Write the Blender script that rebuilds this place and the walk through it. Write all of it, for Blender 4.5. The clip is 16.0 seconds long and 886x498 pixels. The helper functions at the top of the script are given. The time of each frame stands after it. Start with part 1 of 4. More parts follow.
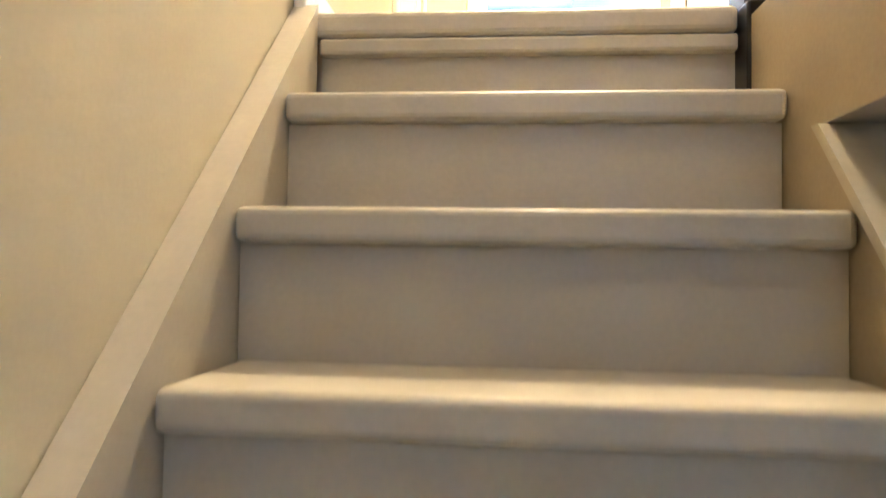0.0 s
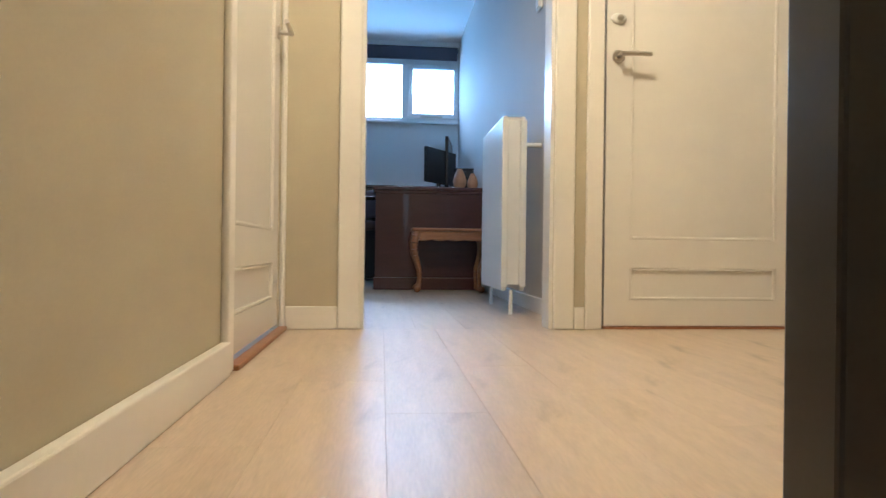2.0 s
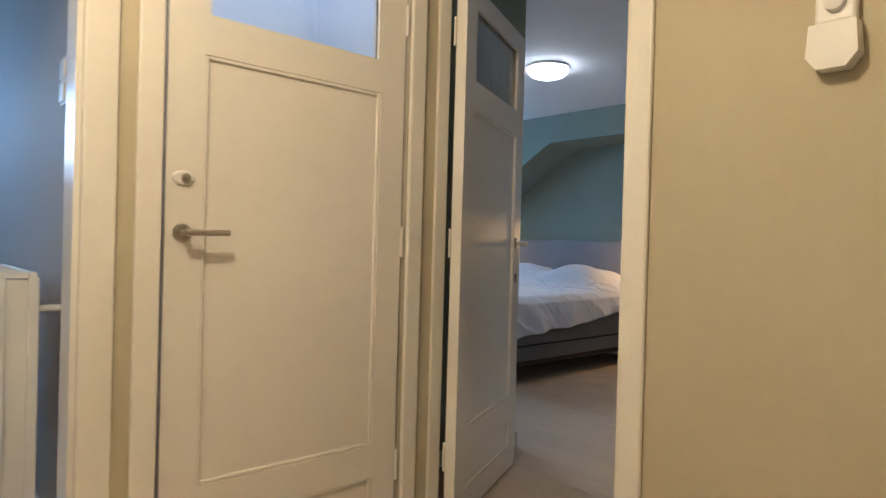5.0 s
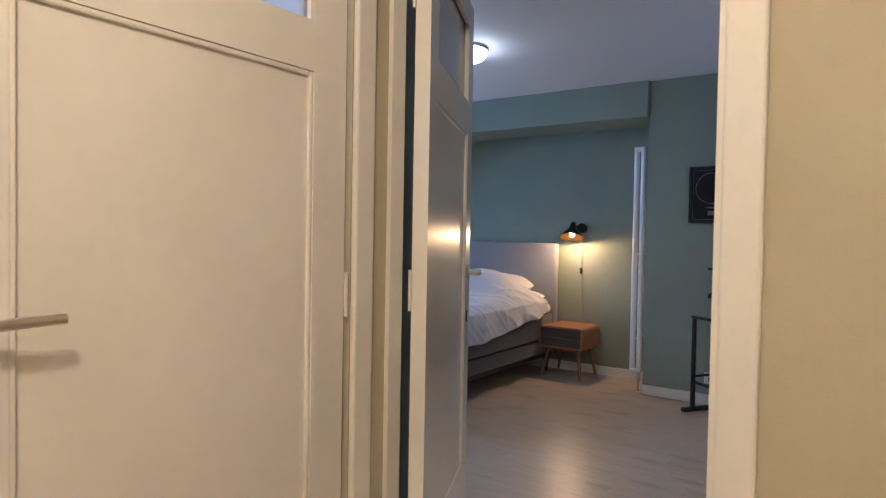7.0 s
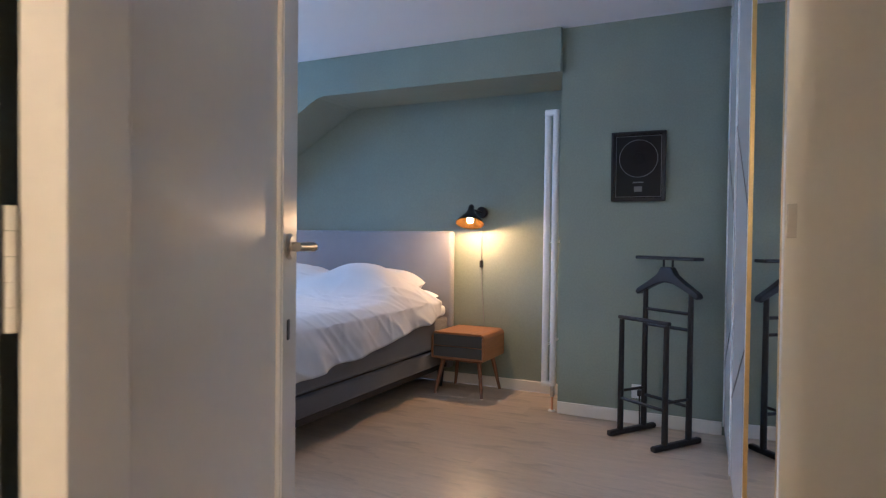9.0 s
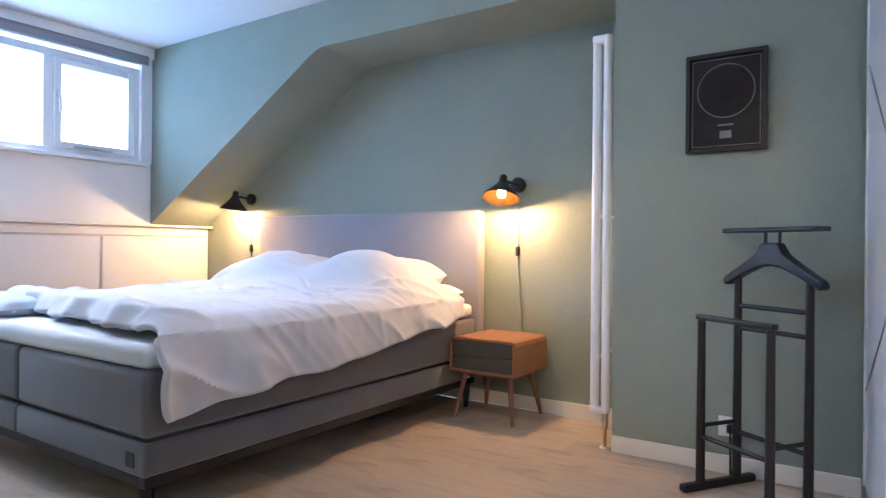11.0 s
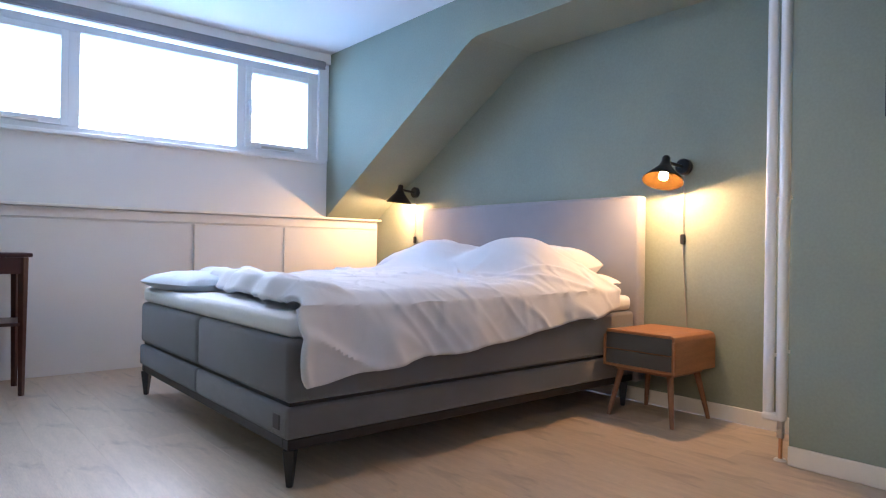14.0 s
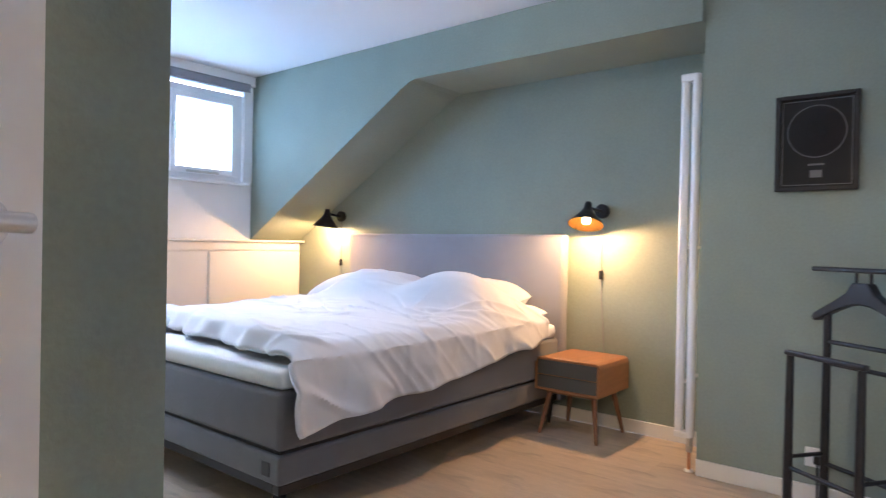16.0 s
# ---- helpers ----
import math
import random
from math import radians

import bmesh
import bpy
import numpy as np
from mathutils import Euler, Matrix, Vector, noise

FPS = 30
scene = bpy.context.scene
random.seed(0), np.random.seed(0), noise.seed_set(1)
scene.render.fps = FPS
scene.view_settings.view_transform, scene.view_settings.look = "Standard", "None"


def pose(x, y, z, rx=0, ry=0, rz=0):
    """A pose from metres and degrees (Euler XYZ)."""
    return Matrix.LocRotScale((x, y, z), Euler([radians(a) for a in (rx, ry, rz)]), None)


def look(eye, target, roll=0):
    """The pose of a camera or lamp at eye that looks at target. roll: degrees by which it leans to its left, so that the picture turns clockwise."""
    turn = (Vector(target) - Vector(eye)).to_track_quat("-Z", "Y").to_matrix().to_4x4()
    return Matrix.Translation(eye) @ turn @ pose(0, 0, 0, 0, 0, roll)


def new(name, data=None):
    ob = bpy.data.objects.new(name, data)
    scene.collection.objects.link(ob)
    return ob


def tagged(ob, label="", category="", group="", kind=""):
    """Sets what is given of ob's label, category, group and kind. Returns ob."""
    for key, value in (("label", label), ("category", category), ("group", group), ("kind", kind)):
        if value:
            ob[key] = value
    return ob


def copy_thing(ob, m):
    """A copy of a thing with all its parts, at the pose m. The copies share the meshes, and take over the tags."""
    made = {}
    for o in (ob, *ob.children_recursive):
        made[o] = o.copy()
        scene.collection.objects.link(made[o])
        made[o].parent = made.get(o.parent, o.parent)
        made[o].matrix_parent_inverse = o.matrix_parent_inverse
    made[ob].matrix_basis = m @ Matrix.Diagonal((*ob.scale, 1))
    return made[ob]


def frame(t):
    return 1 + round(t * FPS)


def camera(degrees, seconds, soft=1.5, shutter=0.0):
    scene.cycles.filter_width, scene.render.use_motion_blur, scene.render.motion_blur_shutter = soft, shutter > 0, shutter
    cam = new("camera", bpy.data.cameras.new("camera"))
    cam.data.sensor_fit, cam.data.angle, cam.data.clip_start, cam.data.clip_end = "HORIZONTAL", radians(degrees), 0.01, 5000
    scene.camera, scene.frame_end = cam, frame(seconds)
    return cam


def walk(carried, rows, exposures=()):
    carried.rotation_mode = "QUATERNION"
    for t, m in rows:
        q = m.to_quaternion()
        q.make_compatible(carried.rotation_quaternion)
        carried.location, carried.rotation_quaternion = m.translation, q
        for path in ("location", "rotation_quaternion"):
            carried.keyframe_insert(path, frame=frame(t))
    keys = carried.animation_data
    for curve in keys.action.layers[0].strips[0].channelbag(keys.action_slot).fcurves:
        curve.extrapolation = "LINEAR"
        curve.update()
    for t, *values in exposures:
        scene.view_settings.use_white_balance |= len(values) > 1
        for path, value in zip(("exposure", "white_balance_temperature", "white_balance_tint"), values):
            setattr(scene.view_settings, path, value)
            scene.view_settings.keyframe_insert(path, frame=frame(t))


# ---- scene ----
cam = camera(69.4, 16.0, soft=1.2, shutter=0.25)
EXPOSURES = [
    (0.0, 4.6, 5150, 9), (0.3, 4.5, 5100, 9), (0.6, 4.15, 5050, 8), (1.0, 3.42, 5000, 8), (1.5, 2.95, 4950, 8), (2.0, 2.45, 4900, 8), (2.5, 2.18, 4850, 7), (4.0, 2.1, 5000, 9), (5.0, 1.9, 5150, 10),
    (7.3, 1.95, 4950, 17), (8.2, 1.98, 4950, 17), (10.3, 3.08, 5250, 20), (11.5, 3.0, 5300, 20), (13.0, 2.82, 5350, 20), (15.0, 2.85, 5350, 20), (16.0, 3.03, 5500, 19)]
HALL_W, LANDING_W, WALL_W, SKY_W, BULB, DOME = 14.0, 1.4, 4.0, 6.6, 6.0, 3.0
VALET = (4.245, -0.115, 0, -34)
PATH = [
    (0, (-0.854, -2.987, -0.451), (-1.023, -0.995, -0.383), 0.9),
    (0.5, (-0.823, -2.834, -0.18), (-0.99, -0.841, -0.2), 0.9),
    (1, (-0.874, -2.685, 0.014), (-0.974, -0.688, 0.002), 0.6),
    (1.5, (-0.876, -2.528, 0.172), (-0.859, -0.528, 0.167), 0.2),
    (2, (-0.85, -2.393, 0.301), (-0.66, -0.402, 0.301), 0.7),
    (2.5, (-0.812, -2.234, 0.413), (-0.419, -0.273, 0.411), 0.7),
    (3, (-0.821, -2.117, 0.565), (-0.26, -0.198, 0.558), 0.6),
    (3.5, (-0.78, -2.021, 0.708), (-0.017, -0.172, 0.7), 0.7),
    (4, (-0.735, -1.916, 0.833), (0.246, -0.173, 0.833), 0.8),
    (4.5, (-0.709, -1.84, 0.936), (0.476, -0.229, 0.945), 0.8),
    (5, (-0.588, -1.759, 1.041), (0.753, -0.276, 1.025), 1.6),
    (7.3, (-0.225, -0.953, 1.196), (1.44, 0.156, 1.146), 0.9),
    (7.5, (-0.166, -0.884, 1.181), (1.527, 0.18, 1.134), 0.9),
    (8, (0.079, -0.745, 1.143), (1.858, 0.168, 1.102), 0.8),
    (8.2, (0.189, -0.718, 1.135), (1.985, 0.161, 1.094), 0.7),
    (10.3, (1.444, -0.461, 0.975), (3.213, 0.472, 0.963), 0.5),
    (10.5, (1.537, -0.465, 0.967), (3.284, 0.509, 0.953), 0.5),
    (11, (1.726, -0.473, 0.898), (3.384, 0.646, 0.893), 0.5),
    (11.5, (1.806, -0.525, 0.861), (3.339, 0.759, 0.86), 0.6),
    (12, (1.849, -0.546, 0.837), (3.31, 0.82, 0.839), 0.7),
    (12.5, (1.874, -0.544, 0.821), (3.27, 0.887, 0.819), 0.7),
    (13, (1.881, -0.54, 0.812), (3.216, 0.95, 0.813), 0.9),
    (13.5, (1.889, -0.543, 0.808), (3.189, 0.977, 0.809), 0.9),
    (14, (1.89, -0.543, 0.809), (3.172, 0.992, 0.81), 0.9),
    (14.5, (1.881, -0.54, 0.826), (3.149, 1.006, 0.826), 0.9),
    (15, (1.798, -0.512, 0.907), (3.069, 1.032, 0.903), 0.9),
    (15.5, (1.653, -0.481, 0.98), (2.975, 1.02, 0.979), 1.0),
    (16, (1.472, -0.470, 1.04), (3.016, 0.802, 1.026), 1.1),
]
walk(cam, [(t, look(eye, target, roll)) for t, eye, target, roll in PATH], EXPOSURES)

# ---- world, sun, large lights ----
world = bpy.data.worlds.new("overcast_sky")
scene.world = world
world.use_nodes = True
wn = world.node_tree.nodes
sky = wn.new("ShaderNodeTexSky")
sky.sky_type, sky.sun_disc = "NISHITA", False
sky.sun_elevation, sky.sun_rotation = radians(35), radians(20)
sky.air_density, sky.dust_density = 1.0, 3.0
wn["Background"].inputs["Strength"].default_value = 0.15
world.node_tree.links.new(sky.outputs[0], wn["Background"].inputs[0])

sun_data = bpy.data.lights.new("sun", "SUN")
sun_data.energy, sun_data.angle, sun_data.color = 0.6, radians(40), (1.0, 0.97, 0.93)
new("sun", sun_data).matrix_world = look((3, 12, 9), (3, 4, 1.5))


def lamp_light(name, place, watts, colour, radius, kind="POINT", aim=None):
    data = bpy.data.lights.new(name, kind)
    data.energy, data.color = watts, colour
    if kind == "AREA":
        data.shape, data.size = "DISK", radius * 2
    else:
        data.shadow_soft_size = radius
    ob = new(name, data)
    ob.matrix_world = look(place, aim) if aim else Matrix.Translation(place)
    return ob


lamp_light("hall_ceiling_lamp_light", (-0.55, -1.0, 2.27), HALL_W, (1.0, 0.70, 0.365), 0.07)
# added fill without a fixture, brightens the stairs and landing
lamp_light("landing_fill_light", (-0.75, -3.4, 2.2), LANDING_W, (1.0, 0.74, 0.44), 0.10)
# place, nod and lean of the two bedside lamps; each light sits in its tilted shade
BEDSIDE = (((4.949, 1.185, 1.25), -5, 22), ((4.949, 3.45, 1.25), 6, 3))
for spot, nod, lean in BEDSIDE:
    inside = pose(spot[0] - 0.14, spot[1] + 0.035, spot[2] - 0.02, nod, lean, 0) @ Vector((0, 0, -0.072))
    lamp_light("wall_lamp_light", inside, WALL_W, (1.0, 0.54, 0.20), 0.022)


def window_sky(name, x, z, width, height, watts):
    """The sky's light, standing in the opening of a window, outside the glass."""
    data = bpy.data.lights.new(name, "AREA")
    data.shape, data.size, data.size_y, data.energy = "RECTANGLE", width, height, watts
    data.color = (0.29, 0.62, 1.0)
    new(name, data).matrix_world = look((x, 4.2, z), (x, 3.2, z - 0.25))


window_sky("bedroom_sky_light", 3.18, 1.86, 2.5, 0.8, SKY_W)
window_sky("office_sky_light", -1.22, 1.88, 2.4, 0.75, SKY_W * 1.1)


# ---- materials ----
def mat(name, colour, rough=0.6, metal=0.0, vary=0.06, scale=6.0, bump=0.05, fine=120.0, stretch=(1, 1, 1), random_island=0.0, glow=None, sheen=0.0, coat=0.0):
    """Base colour with broad stains and fine grain, and a fine relief."""
    m = bpy.data.materials.new(name)
    m.use_nodes = True
    nt = m.node_tree
    b = nt.nodes["Principled BSDF"]
    coord = nt.nodes.new("ShaderNodeTexCoord")
    mp = nt.nodes.new("ShaderNodeMapping")
    mp.inputs["Scale"].default_value = stretch
    nt.links.new(coord.outputs["Object"], mp.inputs[0])
    broad, grain = nt.nodes.new("ShaderNodeTexNoise"), nt.nodes.new("ShaderNodeTexNoise")
    broad.inputs["Scale"].default_value, grain.inputs["Scale"].default_value = scale, fine
    broad.inputs["Detail"].default_value, grain.inputs["Detail"].default_value = 4, 3
    add = nt.nodes.new("ShaderNodeMath")
    add.operation = "ADD"
    for n in (broad, grain):
        nt.links.new(mp.outputs[0], n.inputs["Vector"])
    nt.links.new(broad.outputs["Fac"], add.inputs[0])
    nt.links.new(grain.outputs["Fac"], add.inputs[1])
    last = add.outputs[0]
    if random_island:
        info = nt.nodes.new("ShaderNodeObjectInfo")
        mad = nt.nodes.new("ShaderNodeMath")
        mad.operation = "MULTIPLY_ADD"
        mad.inputs[1].default_value = random_island
        nt.links.new(info.outputs["Random"], mad.inputs[0])
        nt.links.new(last, mad.inputs[2])
        last = mad.outputs[0]
    ramp = nt.nodes.new("ShaderNodeMapRange")
    ramp.inputs[1].default_value, ramp.inputs[2].default_value = 0.6, 1.4 + random_island
    ramp.inputs[3].default_value, ramp.inputs[4].default_value = 1 - vary, 1 + vary
    nt.links.new(last, ramp.inputs[0])
    mix = nt.nodes.new("ShaderNodeVectorMath")
    mix.operation = "SCALE"
    mix.inputs[0].default_value = colour
    nt.links.new(ramp.outputs[0], mix.inputs["Scale"])
    nt.links.new(mix.outputs[0], b.inputs["Base Color"])
    bp = nt.nodes.new("ShaderNodeBump")
    bp.inputs["Strength"].default_value, bp.inputs["Distance"].default_value = bump, 0.004
    nt.links.new(grain.outputs["Fac"], bp.inputs["Height"])
    nt.links.new(bp.outputs[0], b.inputs["Normal"])
    b.inputs["Roughness"].default_value, b.inputs["Metallic"].default_value = rough, metal
    b.inputs["Sheen Weight"].default_value, b.inputs["Coat Weight"].default_value = sheen, coat
    if glow:
        b.inputs["Emission Color"].default_value, b.inputs["Emission Strength"].default_value = (*glow[0], 1), glow[1]
    return m


def glass_mat(name, rough=0.0, tint=(0.95, 0.97, 0.97), bump=0.0, scale=30):
    m = mat(name, tint, rough, vary=0.0, bump=bump, fine=scale)
    b = m.node_tree.nodes["Principled BSDF"]
    b.inputs["Transmission Weight"].default_value, b.inputs["IOR"].default_value = 1.0, 1.45
    return m


M_HALL = mat("cream_wallpaper", (0.50, 0.45, 0.325), 0.85, vary=0.035, scale=3, bump=0.10, fine=160)
M_WHITE = mat("white_wall_paint", (0.80, 0.80, 0.79), 0.7, vary=0.02, scale=2, bump=0.08)
M_TRIM = mat("cream_gloss_paint", (0.80, 0.77, 0.70), 0.28, vary=0.02, scale=5, bump=0.03, fine=60)
M_DOOR = mat("white_door_paint", (0.80, 0.77, 0.71), 0.25, vary=0.015, scale=4, bump=0.03, fine=50)
M_GREEN = mat("sage_green_wall_paint", (0.265, 0.305, 0.248), 0.8, vary=0.09, scale=2.5, bump=0.2, fine=90)
M_OFFICE = mat("pale_grey_office_paint", (0.56, 0.525, 0.485), 0.7, vary=0.03, scale=2, bump=0.1)
M_CEIL = mat("white_ceiling_paint", (0.82, 0.82, 0.82), 0.8, vary=0.02, scale=1.5, bump=0.06)
M_STAIR = mat("taupe_stair_paint", (0.45, 0.41, 0.325), 0.42, vary=0.06, scale=8, bump=0.08)
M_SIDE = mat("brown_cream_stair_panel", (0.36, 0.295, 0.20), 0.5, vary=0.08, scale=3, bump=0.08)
M_FLOOR = mat("pale_oak_laminate", (0.53, 0.425, 0.315), 0.32, vary=0.23, scale=5, bump=0.06, fine=38, stretch=(6, 0.7, 1), random_island=0.35)
fl = M_FLOOR.node_tree
flmap, flknot, flrange, flmix = (fl.nodes.new(n) for n in ("ShaderNodeMapping", "ShaderNodeTexNoise", "ShaderNodeMapRange", "ShaderNodeVectorMath"))
flmap.inputs["Scale"].default_value = (7.0, 2.2, 1.0)
flknot.inputs["Scale"].default_value, flknot.inputs["Detail"].default_value, flknot.inputs["Distortion"].default_value = 1.6, 5.0, 0.8
flrange.inputs[1].default_value, flrange.inputs[2].default_value, flrange.inputs[3].default_value, flrange.inputs[4].default_value = 0.58, 0.78, 1.0, 0.62
flinfo = fl.nodes.new("ShaderNodeObjectInfo")
fl.links.new(flinfo.outputs["Location"], flmap.inputs["Location"])
fl.links.new(fl.nodes["Texture Coordinate"].outputs["Object"], flmap.inputs[0])
fl.links.new(flmap.outputs[0], flknot.inputs["Vector"])
fl.links.new(flknot.outputs["Fac"], flrange.inputs[0])
flmix.operation = "SCALE"
fl.links.new(fl.nodes["Principled BSDF"].inputs["Base Color"].links[0].from_socket, flmix.inputs[0])
fl.links.new(flrange.outputs[0], flmix.inputs["Scale"])
fl.links.new(flmix.outputs[0], fl.nodes["Principled BSDF"].inputs["Base Color"])
M_JOINT = mat("dark_floor_base", (0.48, 0.37, 0.27), 0.8)
M_BLACK = mat("black_painted_wood", (0.010, 0.0095, 0.010), 0.4, vary=0.2, bump=0.05)
M_GLOSSBLACK = mat("black_gloss_newel_paint", (0.011, 0.009, 0.0085), 0.28, vary=0.2, bump=0.01)
M_BLACKMETAL = mat("black_lacquered_metal", (0.012, 0.012, 0.013), 0.4, vary=0.1, bump=0.02)
M_CHROME = mat("brushed_steel", (0.60, 0.57, 0.53), 0.28, 1.0, vary=0.05, bump=0.02)
M_COPPER = mat("copper_pipe", (0.75, 0.42, 0.24), 0.35, 1.0, vary=0.1, bump=0.02)
M_BRASS = mat("brass_edge", (0.70, 0.52, 0.22), 0.35, 1.0, vary=0.06, bump=0.02)
M_UPVC = mat("white_window_plastic", (0.82, 0.83, 0.84), 0.3, vary=0.01, bump=0.01)
M_GLASS = glass_mat("window_glass")
M_RIPPLE = glass_mat("rippled_glass", 0.18, (0.93, 0.95, 0.94), 0.8, 22)
M_FABRIC = mat("grey_bed_fabric", (0.14, 0.138, 0.145), 0.95, vary=0.12, scale=10, bump=0.5, fine=420, sheen=0.3)
M_HEAD = mat("lavender_grey_headboard_fabric", (0.27, 0.275, 0.30), 0.95, vary=0.06, scale=8, bump=0.4, fine=400, sheen=0.3)
M_LINEN = mat("white_cotton_linen", (0.64, 0.64, 0.66), 0.9, vary=0.02, scale=6, bump=0.25, fine=260, sheen=0.2)
wrinkle_nodes = M_LINEN.node_tree
wr = wrinkle_nodes.nodes.new("ShaderNodeTexNoise")
wr.noise_type = "RIDGED_MULTIFRACTAL"
wr.inputs["Scale"].default_value, wr.inputs["Detail"].default_value, wr.inputs["Distortion"].default_value = 4.5, 3.0, 0.6
wmap = wrinkle_nodes.nodes.new("ShaderNodeMapping")
wmap.inputs["Rotation"].default_value, wmap.inputs["Scale"].default_value = (0, 0.5, radians(38)), (1.9, 0.55, 1.0)
wrinkle_nodes.links.new(wrinkle_nodes.nodes["Texture Coordinate"].outputs["Object"], wmap.inputs[0])
wrinkle_nodes.links.new(wmap.outputs[0], wr.inputs["Vector"])
wb = wrinkle_nodes.nodes.new("ShaderNodeBump")
wb.inputs["Strength"].default_value, wb.inputs["Distance"].default_value = 0.8, 0.02
wrinkle_nodes.links.new(wr.outputs["Fac"], wb.inputs["Height"])
wrinkle_nodes.links.new(wrinkle_nodes.nodes["Bump"].outputs[0], wb.inputs["Normal"])
wrinkle_nodes.links.new(wb.outputs[0], wrinkle_nodes.nodes["Principled BSDF"].inputs["Normal"])
M_TOPPER = mat("off_white_topper_cover", (0.76, 0.77, 0.78), 0.9, vary=0.02, bump=0.3, fine=200)
# white linen with the window's blue light mixed into its base colour
M_BLUELIT = mat("window_blue_tinted_linen", (0.56, 0.62, 0.68), 0.9, vary=0.05, bump=0.3, fine=200)
M_TEAK = mat("orange_brown_teak", (0.34, 0.155, 0.065), 0.38, vary=0.22, scale=5, bump=0.06, fine=30, stretch=(1.2, 9, 9))
M_TEAKLEG = mat("walnut_leg_wood", (0.20, 0.095, 0.05), 0.4, vary=0.2, scale=6, bump=0.06, fine=40, stretch=(9, 9, 1))
M_DRAWER = mat("dark_grey_drawer_paint", (0.075, 0.078, 0.075), 0.5, vary=0.08)
M_MAHOG = mat("dark_mahogany", (0.055, 0.014, 0.011), 0.3, vary=0.25, scale=4, bump=0.05, fine=36, stretch=(1, 8, 8), coat=0.2)
M_OAKBENCH = mat("carved_brown_oak", (0.30, 0.135, 0.055), 0.4, vary=0.25, scale=6, bump=0.1, fine=40, stretch=(1, 8, 8))
M_SCREEN = mat("black_screen_plastic", (0.015, 0.016, 0.018), 0.25, vary=0.05, bump=0.01)
M_VASE = mat("tan_wooden_vase", (0.45, 0.25, 0.12), 0.5, vary=0.2, scale=8, bump=0.05)
M_BLIND = mat("dark_violet_blind_fabric", (0.075, 0.068, 0.085), 0.9, vary=0.08, bump=0.3, fine=300)
M_BLINDGREY = mat("mid_grey_blind_fabric", (0.26, 0.26, 0.28), 0.9, vary=0.08, bump=0.3, fine=300)
M_MIRROR = mat("mirror_silver", (0.92, 0.93, 0.93), 0.01, 1.0, vary=0.0, bump=0.0)
M_WARDROBE = mat("white_wardrobe_panel", (0.74, 0.75, 0.78), 0.12, vary=0.06, scale=1.6, bump=0.0)
# dark colour for reflections drawn on the wardrobe doors
M_REFLECTLINE = mat("painted_reflection_line", (0.10, 0.09, 0.085), 0.6)
M_PLASTIC = mat("white_switch_plastic", (0.80, 0.79, 0.76), 0.35, vary=0.01, bump=0.0)
M_RAD = mat("white_radiator_enamel", (0.80, 0.80, 0.78), 0.3, vary=0.015, bump=0.01)
M_DISC = mat("black_record_vinyl", (0.015, 0.014, 0.016), 0.2, vary=0.1, bump=0.0)
M_SILVER = mat("silver_line", (0.20, 0.20, 0.20), 0.4, 0.6, vary=0.0)
M_GREYCORD = mat("grey_cord", (0.30, 0.29, 0.27), 0.7)
M_BULB = mat("lit_warm_bulb", (1, 0.8, 0.5), 0.5, vary=0, bump=0, glow=((1.0, 0.66, 0.26), BULB))
M_DOME = mat("lit_opal_glass", (1, 1, 1), 0.4, vary=0, bump=0, glow=((1.0, 0.95, 0.88), DOME))
M_SHADEIN = mat("brass_lamp_inside", (0.011, 0.0060, 0.0014), 0.6, 0.0, vary=0.05)
M_SHADEIN.node_tree.nodes["Principled BSDF"].inputs["Specular IOR Level"].default_value = 0.0
M_ROOF = mat("grey_roof_tiles", (0.30, 0.29, 0.29), 0.9, vary=0.2, scale=2, bump=0.4, fine=12)
M_GROUND = mat("grey_ground", (0.25, 0.25, 0.23), 0.95, vary=0.15, scale=0.3)


# ---- mesh helpers ----
def box(bm, x0, y0, z0, x1, y1, z1):
    v = [bm.verts.new((x, y, z)) for z in (z0, z1) for y in (y0, y1) for x in (x0, x1)]
    for f in ((0, 2, 3, 1), (4, 5, 7, 6), (0, 1, 5, 4), (2, 6, 7, 3), (0, 4, 6, 2), (1, 3, 7, 5)):
        bm.faces.new([v[i] for i in f])
    return bm


def boxes(*spans):
    bm = bmesh.new()
    for s in spans:
        box(bm, *s)
    return bm


def soft(bm, r=0.004, segments=2):
    bmesh.ops.bevel(bm, geom=bm.edges[:], offset=r, segments=segments, profile=0.5, affect="EDGES", clamp_overlap=True)
    return bm


def rbox(x0, y0, z0, x1, y1, z1, r=0.004, segments=2):
    return soft(boxes((x0, y0, z0, x1, y1, z1)), r, segments)


def rod(bm, a, b, r0, r1=None, n=14):
    """A round bar from a to b, tapering from r0 to r1."""
    a, b = Vector(a), Vector(b)
    turn = (b - a).to_track_quat("Z", "Y").to_matrix().to_4x4()
    bmesh.ops.create_cone(bm, cap_ends=True, segments=n, radius1=r0, radius2=r1 if r1 is not None else r0,
                          depth=(b - a).length, matrix=Matrix.Translation((a + b) / 2) @ turn)
    return bm


def rods(*spans):
    bm = bmesh.new()
    for s in spans:
        rod(bm, *s)
    return bm


